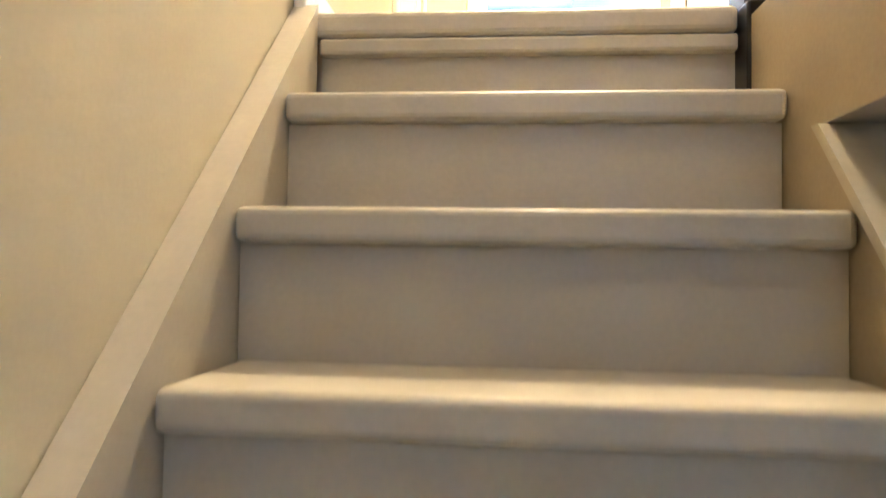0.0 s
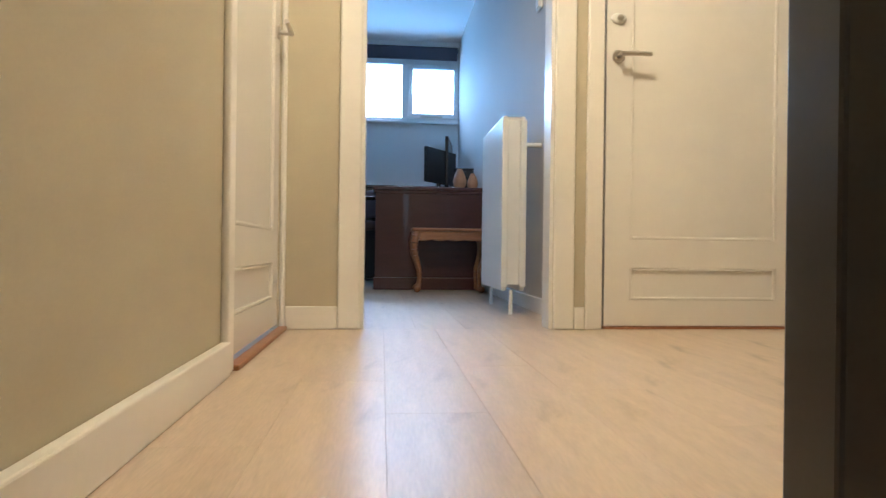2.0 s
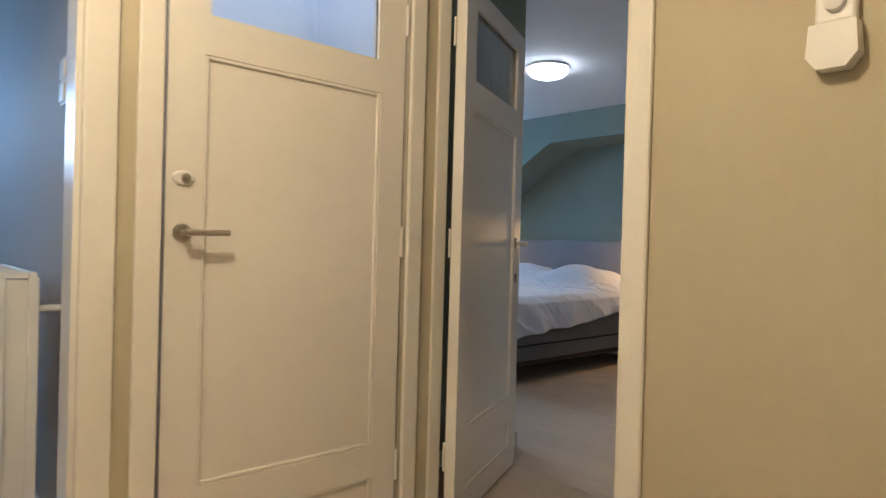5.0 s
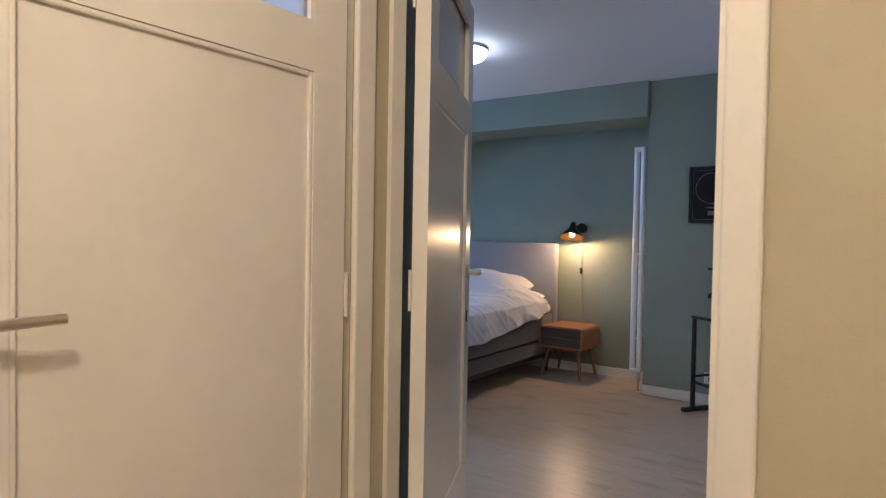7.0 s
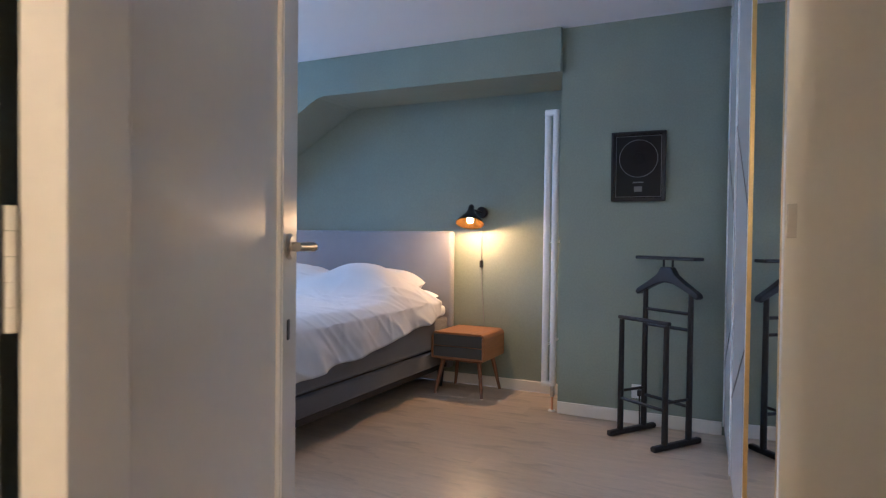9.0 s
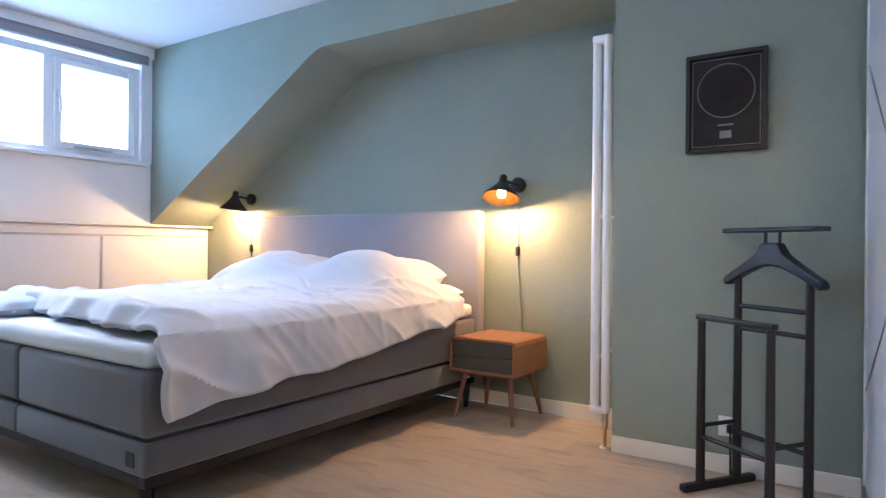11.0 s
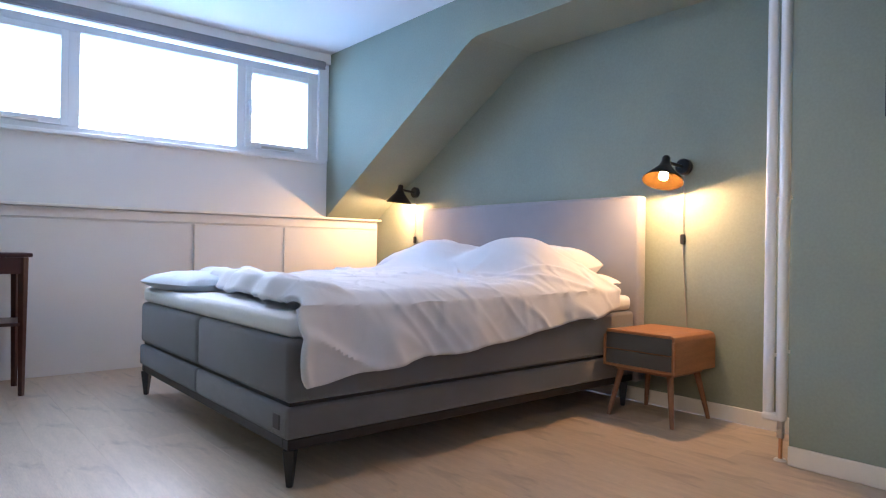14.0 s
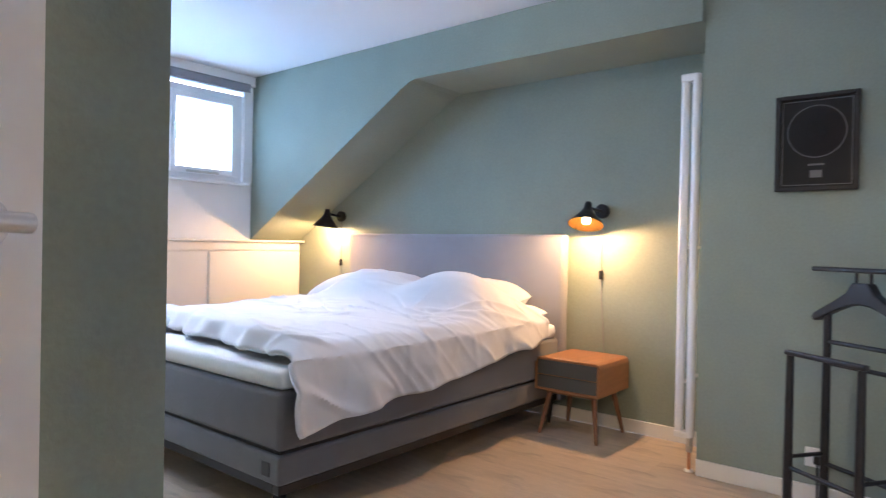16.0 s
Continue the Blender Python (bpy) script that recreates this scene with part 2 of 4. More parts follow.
def lathe(profile, n=28, at=(0, 0, 0), turn=None):
    """A turned shape from (radius, height) pairs."""
    bm = bmesh.new()
    rings = [[bm.verts.new((r * math.cos(6.28318 * i / n), r * math.sin(6.28318 * i / n), z)) for i in range(n)] for r, z in profile]
    for lo, hi in zip(rings, rings[1:]):
        for i in range(n):
            bm.faces.new((lo[i], lo[(i + 1) % n], hi[(i + 1) % n], hi[i]))
    bmesh.ops.remove_doubles(bm, verts=bm.verts[:], dist=1e-5)
    bm.transform(Matrix.Translation(at) @ (turn or Matrix()))
    return bm


def prism(points, axis, a, b):
    """Extrudes a polygon, given in the two other axes, from a to b along an axis."""
    bm = bmesh.new()
    def at(p, h):
        return {"x": (h, *p), "y": (p[0], h, p[1]), "z": (*p, h)}[axis]
    lo, hi = [bm.verts.new(at(p, a)) for p in points], [bm.verts.new(at(p, b)) for p in points]
    bm.faces.new(lo), bm.faces.new(hi[::-1])
    for i in range(len(points)):
        j = (i + 1) % len(points)
        bm.faces.new((lo[i], hi[i], hi[j], lo[j]))
    bmesh.ops.recalc_face_normals(bm, faces=bm.faces[:])
    return bm


def mesh_of(name, bm, material, smooth=False):
    me = bpy.data.meshes.new(name)
    bmesh.ops.recalc_face_normals(bm, faces=bm.faces[:])
    bm.to_mesh(me)
    bm.free()
    me.materials.append(material)
    for p in me.polygons:
        p.use_smooth = smooth
    if smooth:
        me.set_sharp_from_angle(angle=radians(42))
    return me


def part(name, bm, material, parent=None, label="", smooth=False):
    ob = new(name, mesh_of(name, bm, material, smooth))
    if parent:
        ob.parent = parent
    if label:
        ob["label"] = label
    return ob


def thing(name, label, category, place=(0, 0, 0), turn=0.0, group="", kind=""):
    ob = new(name)
    ob.matrix_world = pose(*place, 0, 0, turn)
    ob.empty_display_size = 0.1
    return tagged(ob, label, category, group, kind)


def structure(name, bm, material, label="", category="wall"):
    return tagged(part(name, bm, material), label, category, kind="structure")


# ---- structure ----
TOP = 2.345


def wall_x(y0, y1, x0, x1, z0, z1, holes=()):
    """A wall along x between y0 and y1, with openings (x0, x1, z0, z1)."""
    bm, x = bmesh.new(), x0
    for a, b, lo, hi in sorted(holes):
        box(bm, x, y0, z0, a, y1, z1)
        if lo > z0:
            box(bm, a, y0, z0, b, y1, lo)
        if hi < z1:
            box(bm, a, y0, hi, b, y1, z1)
        x = b
    return box(bm, x, y0, z0, x1, y1, z1) if x1 - x > 0.001 else bm


def wall_y(x0, x1, y0, y1, z0, z1, holes=()):
    bm = wall_x(x0, x1, y0, y1, z0, z1, holes)
    bm.transform(Matrix(((0, 1, 0, 0), (1, 0, 0, 0), (0, 0, 1, 0), (0, 0, 0, 1))))
    return bm


structure("wall_hall_north", wall_x(0, 0.1, -1.22, 0.95, 0, TOP, [(-0.93, -0.20, 0, 2.03), (-0.01, 0.82, 0, 2.03)]), M_HALL, "cream wallpapered hall wall with two doorways")
structure("wall_hall_west", wall_y(-1.32, -1.22, -5.2, 0.1, -2.7, TOP, [(-0.81, -0.02, 0, 2.03)]), M_HALL, "cream wallpapered wall along the stairs")
structure("wall_hall_east", wall_y(0.95, 1.0, -3.3, 0.0, 0, TOP, [(-0.80, 0.0, 0, 2.03)]), M_HALL, "cream wallpapered hall wall with the bedroom doorway")
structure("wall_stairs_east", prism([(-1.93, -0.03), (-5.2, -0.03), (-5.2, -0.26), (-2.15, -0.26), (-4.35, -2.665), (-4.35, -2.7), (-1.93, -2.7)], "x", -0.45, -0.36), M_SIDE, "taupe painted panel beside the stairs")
structure("wall_landing_south", wall_x(-3.4, -3.3, -0.36, 1.05, 0, TOP), M_HALL, "cream wall closing the landing")
structure("wall_stairs_south", wall_x(-5.2, -5.1, -1.22, -0.45, -2.7, TOP), M_HALL, "cream wall at the foot of the stairs")
structure("wall_stairs_upper", wall_y(-0.36, -0.28, -5.1, -3.4, -0.03, TOP), M_HALL, "cream wall above the lower stairs")
structure("ceiling_hall", boxes((-1.32, -5.2, TOP, 1.0, 0.1, TOP + 0.1)), M_CEIL, "white hall ceiling", "ceiling")
structure("trim_open_stringer", prism([(-2.15, -0.262), (-2.168, -0.262), (-4.02, -2.449), (-4.0, -2.449)], "x", -0.462, -0.355), M_STAIR, "taupe edge of the open stair string", "trim")
structure("wall_lower_north", wall_x(-1.78, -1.70, -0.36, 1.05, -2.7, -0.25), M_WHITE, "white wall of the lower hall")
structure("wall_lower_east", wall_y(1.0, 1.1, -5.2, -1.7, -2.7, -0.25), M_WHITE, "white wall of the lower hall")
# out of view; the hole is added so sky light reaches the lower hall
structure("wall_lower_south", wall_x(-5.2, -5.1, -0.36, 1.0, -2.7, -0.25, [(0.1, 0.8, -2.45, -0.9)]), M_WHITE, "unseen white lower hall wall with an opening added for daylight")
structure("ceiling_lower_hall", boxes((-0.36, -5.2, -0.25, 1.1, -3.3, -0.15)), M_CEIL, "white ceiling of the lower hall", "ceiling")
structure("floor_lower_hall", boxes((-1.22, -5.1, -2.7, 1.0, -3.9, -2.45), (-0.36, -3.9, -2.7, 1.0, -1.78, -2.45)), M_FLOOR, "pale floor at the foot of the stairs", "floor")

structure("wall_office_east", wall_y(-0.1, -0.02, 0.1, 4.0, 0, TOP + 0.03), M_OFFICE, "pale grey office wall")
structure("wall_office_west", wall_y(-3.1, -3.0, 0.0, 4.0, 0, TOP + 0.03), M_OFFICE, "pale grey office wall")
structure("wall_office_south", wall_x(0.0, 0.1, -3.0, -1.32, 0, TOP), M_OFFICE, "pale grey office wall")
structure("wall_office_north", wall_x(4.0, 4.12, -3.1, -0.02, 0, TOP + 0.03, [(-2.4, -0.05, 1.57, 2.20)]), M_WHITE, "white office wall below the window")
structure("ceiling_office", boxes((-3.1, 0.1, TOP + 0.03, -0.02, 4.12, TOP + 0.13)), M_CEIL, "white office ceiling", "ceiling")

structure("wall_cupboard_south", wall_x(0.45, 0.55, 1.0, 1.945, 0, TOP), M_GREEN, "sage green wall beside the bedroom door")
structure("wall_cupboard_east", wall_y(1.845, 1.945, 0.55, 4.0, 0, TOP), M_GREEN, "sage green bedroom side wall")
structure("wall_cupboard_west", wall_y(0.95, 1.0, 0.0, 4.0, 0, TOP), M_WHITE, "white cupboard wall")
structure("wall_cupboard_back", wall_x(0.9, 0.98, -0.02, 0.95, 0, TOP), M_WHITE, "white wall inside the cupboard")
structure("wall_bedroom_north", wall_x(4.0, 4.12, 1.845, 5.07, 0, TOP, [(1.98, 4.41, 1.50, 2.215)]), M_WHITE, "white bedroom wall below the dormer window")
structure("wall_bedroom_south", wall_x(-1.25, -1.15, 1.0, 5.07, 0, TOP), M_GREEN, "sage green wall behind the wardrobe")
structure("wall_bedroom_east", wall_y(4.95, 5.07, -1.15, 4.0, 0, TOP), M_GREEN, "sage green wall behind the bed")
structure("wall_chimney_breast", wall_y(4.50, 4.95, -1.15, 0.487, 0, TOP), M_GREEN, "sage green chimney breast with a picture")
sl = prism([(0.4875, 2.078), (2.24, 2.078), (2.29, 2.066), (2.34, 2.042), (3.98, 1.06), (4.0, 1.05), (4.0, TOP), (0.4875, TOP)], "x", 4.455, 4.95)
structure("wall_sloped_soffit", sl, M_GREEN, "sage green sloped bulkhead over the bed")
structure("ceiling_bedroom", boxes((0.95, -1.25, TOP, 5.07, 4.12, TOP + 0.1)), M_CEIL, "white bedroom ceiling", "ceiling")

# wainscot and ledge under the dormer
wains = thing("wainscot", "white panelled low wall under the window", "wall panel", kind="structure")
for wx0, wx1, wy, wz0, wz1 in ((1.96, 3.385, 3.972, 0, 0.955), (3.411, 4.06, 3.972, 0, 0.955), (4.086, 4.93, 3.972, 0, 0.955), (1.96, 4.93, 3.98, 0.967, 1.03)):
    part("panel", rbox(wx0, wy, wz0, wx1, 3.998, wz1, 0.003), M_WHITE, wains)
structure("trim_ledge", rbox(1.95, 3.93, 1.032, 4.948, 3.999, 1.05, 0.004), M_TRIM, "white ledge on the low panelled wall", "ledge")
for bx in (3.398, 4.073):
    structure("trim_batten", boxes((bx - 0.012, 3.994, 0, bx + 0.012, 3.999, 0.955)), M_WHITE, "narrow recessed joint of the panelled wall", "trim")


# ---- doors and trim ----
def architrave(name, axis, at, side, a, b, top, w=0.075, d=0.018, far_leg=True):
    """Casing round an opening on one face of a wall: two legs and a head."""
    t = thing(name, "cream gloss-painted door casing", "door frame", kind="structure")
    lo, hi = sorted((at, at + side * d))
    for n, (p0, p1, z0, z1) in {"casing_leg": (a - w, a, 0, top), "casing_leg ": (b, b + w, 0, top), "casing_head": (a - w, b + w, top, top + w)}.items():
        if far_leg or n != "casing_leg ":
            p1 = min(p1, b) if not far_leg else p1
            span = (p0, lo, z0, p1, hi, z1) if axis == "x" else (lo, p0, z0, hi, p1, z1)
            part(n.strip(), rbox(*span, 0.006), M_TRIM, t)
    return t


def lining(axis, w0, w1, a, b, top, d=0.014):
    """The boards that line an opening through a wall."""
    t = thing("door_lining", "cream painted door lining", "door frame", kind="structure")
    for p0, p1, z0, z1 in ((a, a + d, 0, top - d), (b - d, b, 0, top - d), (a, b, top - d, top)):
        span = (p0, w0, z0, p1, w1, z1) if axis == "x" else (w0, p0, z0, w1, p1, z1)
        part("lining_board", boxes(span), M_TRIM, t)
    return t


architrave("door_frame_office", "x", 0, -1, -0.93, -0.20, 2.03, 0.08)
lining("x", 0.0, 0.1, -0.93, -0.20, 2.03)
architrave("door_frame_cupboard", "x", 0, -1, -0.01, 0.82, 2.03, 0.065)
architrave("door_frame_bedroom", "y", 0.95, -1, -0.80, -0.02, 2.03, 0.07, far_leg=False)
lining("y", 0.95, 1.0, -0.80, 0.0, 2.03)
architrave("door_frame_west", "y", -1.22, 1, -0.81, -0.02, 2.03, 0.06)


def lever(parent, x, y, z, side, toward):
    """A lever handle with a round rose on the face y of a door leaf."""
    rose = part("rose", lathe([(0.001, 0), (0.024, 0), (0.026, 0.004), (0.022, 0.009), (0.001, 0.009)], 24, (x, y, z), pose(0, 0, 0, 90 if side < 0 else -90, 0, 0)), M_CHROME, parent, "round steel rose", True)
    bm = rods(((x, y, z), (x, y + side * 0.048, z), 0.009, 0.009), ((x - toward * 0.008, y + side * 0.046, z), (x + toward * 0.115, y + side * 0.046, z + 0.002), 0.0095, 0.008))
    part("door_handle", bm, M_CHROME, parent, "brushed steel lever handle", True)
    return rose


def panel_door(name, label, width, m, handle_at, bolt=False, glass=M_RIPPLE, faces=(-1, 1), toward=1):
    """A leaf 40 mm thick with a glazed top light, a long panel and a low panel. Its face y = 0 looks to -y."""
    t = thing(name, label, "door", kind="structure")
    t.matrix_world = m
    w, h, s = width, 2.0, 0.10
    body = boxes((0, 0, 0, s, 0.04, h), (w - s, 0, 0, w, 0.04, h), (s, 0, 1.535, w - s, 0.04, 1.635), (s, 0, 1.93, w - s, 0.04, h), (s, 0, 0.225, w - s, 0.04, 0.335), (s, 0, 0, w - s, 0.04, 0.10))
    bmesh.ops.remove_doubles(body, verts=body.verts[:], dist=1e-5)
    part("leaf_frame", body, M_DOOR, t)
    for z0, z1 in ((0.335, 1.535), (0.10, 0.225)):
        part("door_panel", boxes((s, 0.010, z0, w - s, 0.030, z1)), M_DOOR, t)
        mould = bmesh.new()
        for y0 in (0.0015, 0.029):
            for x0, x1, a, b in ((s, s + 0.012, z0, z1), (w - s - 0.012, w - s, z0, z1), (s + 0.012, w - s - 0.012, z0, z0 + 0.012), (s + 0.012, w - s - 0.012, z1 - 0.012, z1)):
                box(mould, x0, y0, a, x1, y0 + 0.0095, b)
        part("panel_moulding", soft(mould, 0.004, 2), M_DOOR, t)
    g = part("glass_pane", boxes((s, 0.016, 1.635, w - s, 0.022, 1.93)), glass, t, "rippled glass top light")
    bead = bmesh.new()
    for y0 in (0.001, 0.027):
        for x0, x1, a, b in ((s, s + 0.012, 1.635, 1.93), (w - s - 0.012, w - s, 1.635, 1.93), (s + 0.012, w - s - 0.012, 1.635, 1.647), (s + 0.012, w - s - 0.012, 1.918, 1.93)):
            box(bead, x0, y0, a, x1, y0 + 0.012, b)
    part("glazing_bead", bead, M_DOOR, t)
    for f in faces:
        lever(t, handle_at, 0.0 if f < 0 else 0.04, 1.04, f, toward)
    if bolt:
        part("bolt_plate", lathe([(0.001, 0.007), (0.024, 0.007), (0.03, 0.004), (0.031, 0)], 28, (handle_at, 0, 1.188), pose(0, 0, 0, 90, 0, 0) @ Matrix.Diagonal((1, 0.68, 1, 1))), M_PLASTIC, t, "white bolt plate")
        part("bolt_knob", lathe([(0.001, 0), (0.012, 0), (0.012, 0.01), (0.001, 0.012)], 16, (handle_at + 0.004, -0.006, 1.188), pose(0, 0, 0, 90, 0, 0)), M_CHROME, t, "steel bolt knob", True)
    return t


def hinge(t, x, y, z):
    part("hinge", rods(*[((x, y, z - 0.05 + i * 0.021), (x, y, z - 0.0295 + i * 0.021), 0.0048) for i in range(5)]), M_TRIM, t, "painted knuckle hinge", True)


cup = panel_door("door_cupboard", "closed white panelled door with rippled glass and steel lever", 0.80, pose(0.005, 0.006, 0.012), 0.045, True, faces=(-1,))
for hz in (0.25, 1.03, 1.8):
    hinge(cup, 0.80, -0.008, hz)
bed_door = panel_door("door_bedroom", "open white panelled door with glazed top light", 0.765, pose(1.016, -0.082, 0.012, 0, 0, 25.0), 0.70, faces=(-1, 1), toward=-1)
for hz in (0.25, 1.03, 1.8):
    hinge(bed_door, -0.008, 0.042, hz)
part("keyhole_plate", rbox(0.692, -0.003, 0.86, 0.708, 0.0, 0.90, 0.002), M_BLACKMETAL, bed_door, "dark keyhole")
panel_door("door_west", "closed white panelled door in the stair wall", 0.77, pose(-1.226, -0.80, 0.022, 0, 0, 90), 0.725, faces=(-1,), toward=-1)
structure("trim_threshold", rbox(0.0, -0.004, 0, 0.81, 0.05, 0.009, 0.003), M_TEAK, "brown wooden door threshold", "threshold")
structure("strike_plate", rbox(0.965, -0.787, 0.995, 0.992, -0.783, 1.065, 0.001), M_BRASS, "steel strike plate on the door lining", "strike plate")


def baseboard(x0, y0, x1, y1, h=0.075, m=M_TRIM):
    structure("baseboard", rbox(min(x0, x1), min(y0, y1), 0, max(x0, x1), max(y0, y1), h, 0.004), m, "white painted skirting board", "baseboard")


baseboard(-1.218, -1.90, -1.195, -0.872, 0.08)
structure("trim_threshold", rbox(-1.222, -0.808, 0, -1.19, -0.02, 0.014, 0.004), M_TEAK, "brown wooden strip under the side door", "threshold")
baseboard(-1.2, -0.014, -1.012, -0.001, 0.085)
baseboard(-0.118, -0.014, -0.077, -0.001, 0.085)
baseboard(0.936, -3.29, 0.949, -0.872, 0.085)
baseboard(-0.114, 0.102, -0.101, 3.95)
baseboard(1.01, 0.437, 1.945, 0.449)
baseboard(1.946, 0.437, 1.958, 3.97)
baseboard(4.487, -0.44, 4.499, 0.487)
baseboard(4.937, 0.49, 4.949, 3.96)


# ---- windows ----
def window(name, label, x0, x1, z0, z1, splits, opening):
    """A plastic window with its panes between x0 and x1; opening lights have a sash and a handle."""
    t = thing(name, label, "window", kind="structure")
    y0, y1, f = 4.015, 4.075, 0.05
    part("window_frame", boxes((x0, y0, z0, x0 + f, y1, z1), (x1 - f, y0, z0, x1, y1, z1), (x0 + f, y0, z0, x1 - f, y1, z0 + 0.035), (x0 + f, y0, z1 - f, x1 - f, y1, z1)), M_UPVC, t)
    edges = [x0 + f] + list(splits) + [x1 - f]
    for s in splits:
        part("mullion", rbox(s - 0.032, y0, z0 + 0.035, s + 0.032, y1, z1 - f, 0.004), M_UPVC, t)
    for i, (a, b) in enumerate(zip(edges, edges[1:])):
        a, b = a + (0.032 if i else 0), b - (0.032 if i < len(splits) else 0)
        lo, hi = z0 + 0.035, z1 - f
        if i in opening:
            g = 0.045
            part("sash", soft(boxes((a, y0 - 0.018, lo, a + g, y1 - 0.01, hi), (b - g, y0 - 0.018, lo, b, y1 - 0.01, hi), (a + g, y0 - 0.018, lo, b - g, y1 - 0.01, lo + g), (a + g, y0 - 0.018, hi - g, b - g, y1 - 0.01, hi)), 0.003, 1), M_UPVC, t)
            part("window_handle", rods(((a + 0.022, y0 - 0.018, lo + 0.34), (a + 0.022, y0 - 0.05, lo + 0.34), 0.012), ((a + 0.022, y0 - 0.05, lo + 0.35), (a + 0.022, y0 - 0.055, lo + 0.23), 0.010)), M_CHROME, t, "grey window handle", True)
            part("stay_bar", rbox(a + 0.12, y0 - 0.03, lo + 0.004, b - 0.16, y0 - 0.019, lo + 0.02, 0.002), M_CHROME, t, "window stay bar")
            a, b, lo, hi = a + g, b - g, lo + g, hi - g
        pane = part("pane", boxes((a, 4.04, lo, b, 4.046, hi)), M_GLASS, t)
        pane.visible_shadow = False
    return t


window("window_bedroom", "wide white plastic dormer window with three lights", 1.985, 4.372, 1.503, 2.185, (2.672, 3.747), (0, 2))
window("window_office", "white plastic office window with two lights", -2.395, -0.055, 1.573, 2.195, (-1.5, -0.637), (2,))
structure("window_sill", rbox(1.975, 3.955, 1.475, 4.415, 4.014, 1.499, 0.005), M_UPVC, "white bedroom window sill", "window sill")
structure("window_sill", rbox(-2.42, 3.955, 1.545, -0.03, 4.014, 1.569, 0.005), M_UPVC, "white office window sill", "window sill")
structure("trim_window_head", rbox(1.95, 3.95, 2.262, 4.453, 3.998, TOP - 0.001, 0.006), M_WHITE, "white board above the bedroom window", "trim")
structure("trim_window_side", boxes((4.374, 3.985, 1.50, 4.453, 4.02, 2.26)), M_UPVC, "white board beside the bedroom window", "trim")


def roller_blind(x0, x1, z0, z1, y, label, m):
    t = thing("roller_blind", label, "roller blind", (0, 0, 0))
    part("blind_roll", rods(((x0, y, (z0 + z1) / 2 + 0.02), (x1, y, (z0 + z1) / 2 + 0.02), min(0.028, (z1 - z0) / 2), None, 20)), m, t, smooth=True)
    part("blind_cloth", boxes((x0 + 0.01, y - 0.032, z0 + 0.012, x1 - 0.01, y - 0.029, (z0 + z1) / 2 + 0.02)), m, t)
    part("bottom_bar", rods(((x0 + 0.01, y - 0.03, z0 + 0.008), (x1 - 0.01, y - 0.03, z0 + 0.008), 0.008)), m, t, smooth=True)


roller_blind(1.99, 4.40, 2.205, 2.262, 3.965, "rolled-up grey blind above the bedroom window", M_BLINDGREY)
roller_blind(-2.4, -0.12, 2.165, 2.352, 3.945, "half-lowered dark violet blind above the office window", M_BLIND)


# ---- stairs ----
RISE, GOING = 0.188, 0.172
stairs = thing("staircase", "taupe painted steep closed staircase with rounded nosings", "stairs", kind="structure")
for k in range(1, 13):
    y, z = -1.897 - k * GOING, -k * RISE
    part("tread", rbox(-1.172, y, z - 0.044, -0.452, y + GOING + 0.024, z, 0.010, 3), M_STAIR, stairs)
    part("riser", boxes((-1.172, y + GOING + 0.0245, z - 0.06, -0.452, y + GOING + 0.04, z + RISE - 0.0445)), M_STAIR, stairs)
part("top_nosing", rbox(-1.218, -1.897, -0.044, -0.456, -1.852, 0.003, 0.012, 3), M_STAIR, stairs)
part("top_moulding", rbox(-1.172, -1.894, -0.074, -0.456, -1.862, -0.0442, 0.006), M_STAIR, stairs)
part("stringer", prism([(-1.895, 0.015), (-1.895, -0.30), (-4.1, -2.7), (-4.1, -2.28)], "x", -1.218, -1.174), M_STAIR, stairs)
part("soffit", prism([(-1.70, -0.26), (-1.70, -0.36), (-3.95, -2.75), (-3.95, -2.62)], "x", -1.218, -0.452), M_STAIR, stairs)

# balustrade of the landing
bal = thing("balustrade", "dark newel post and handrail with cream balusters", "balustrade", kind="structure")
part("newel_post", rbox(-0.424, -1.835, -0.42, -0.352, -1.748, 0.812, 0.006), M_GLOSSBLACK, bal, "black painted newel post")
part("newel_drop", rbox(-0.455, -1.928, -0.42, -0.385, -1.836, -0.002, 0.005), M_GLOSSBLACK, bal, "black foot of the newel post")
part("newel_cap", rbox(-0.440, -1.852, 0.812, -0.336, -1.731, 0.835, 0.010, 3), M_BLACK, bal, "rounded black post cap")
part("handrail", rbox(-0.436, -3.29, 0.745, -0.381, -1.862, 0.785, 0.012, 3), M_BLACK, bal, "black handrail")
part("bottom_rail", rbox(-0.447, -3.29, 0.0, -0.37, -1.93, 0.035, 0.006), M_TRIM, bal, "white bottom rail")
for i in range(11):
    by = -1.96 - i * 0.12
    part("baluster", rbox(-0.424, by - 0.019, 0.036, -0.392, by + 0.019, 0.744, 0.004), M_TRIM, bal)

# ---- hall fittings ----
nl = thing("wall_sensor_light", "white wall-mounted light holder on cream wallpaper", "wall fitting", (0.949, -1.30, 1.5))
part("body", rbox(-0.028, -0.04, 0.03, -0.001, 0.04, 0.14, 0.008, 3), M_PLASTIC, nl)
part("knob", lathe([(0.001, 0), (0.022, 0), (0.02, 0.014), (0.001, 0.017)], 20, (-0.028, 0, 0.075), pose(0, 0, 0, 0, -90, 0)), M_PLASTIC, nl, smooth=True)
part("scoop", prism([(-0.045, 0.028), (0.045, 0.028), (0.05, -0.04), (0.028, -0.068), (-0.028, -0.068), (-0.05, -0.04)], "x", -0.045, -0.002), M_PLASTIC, nl, "white angular pocket")

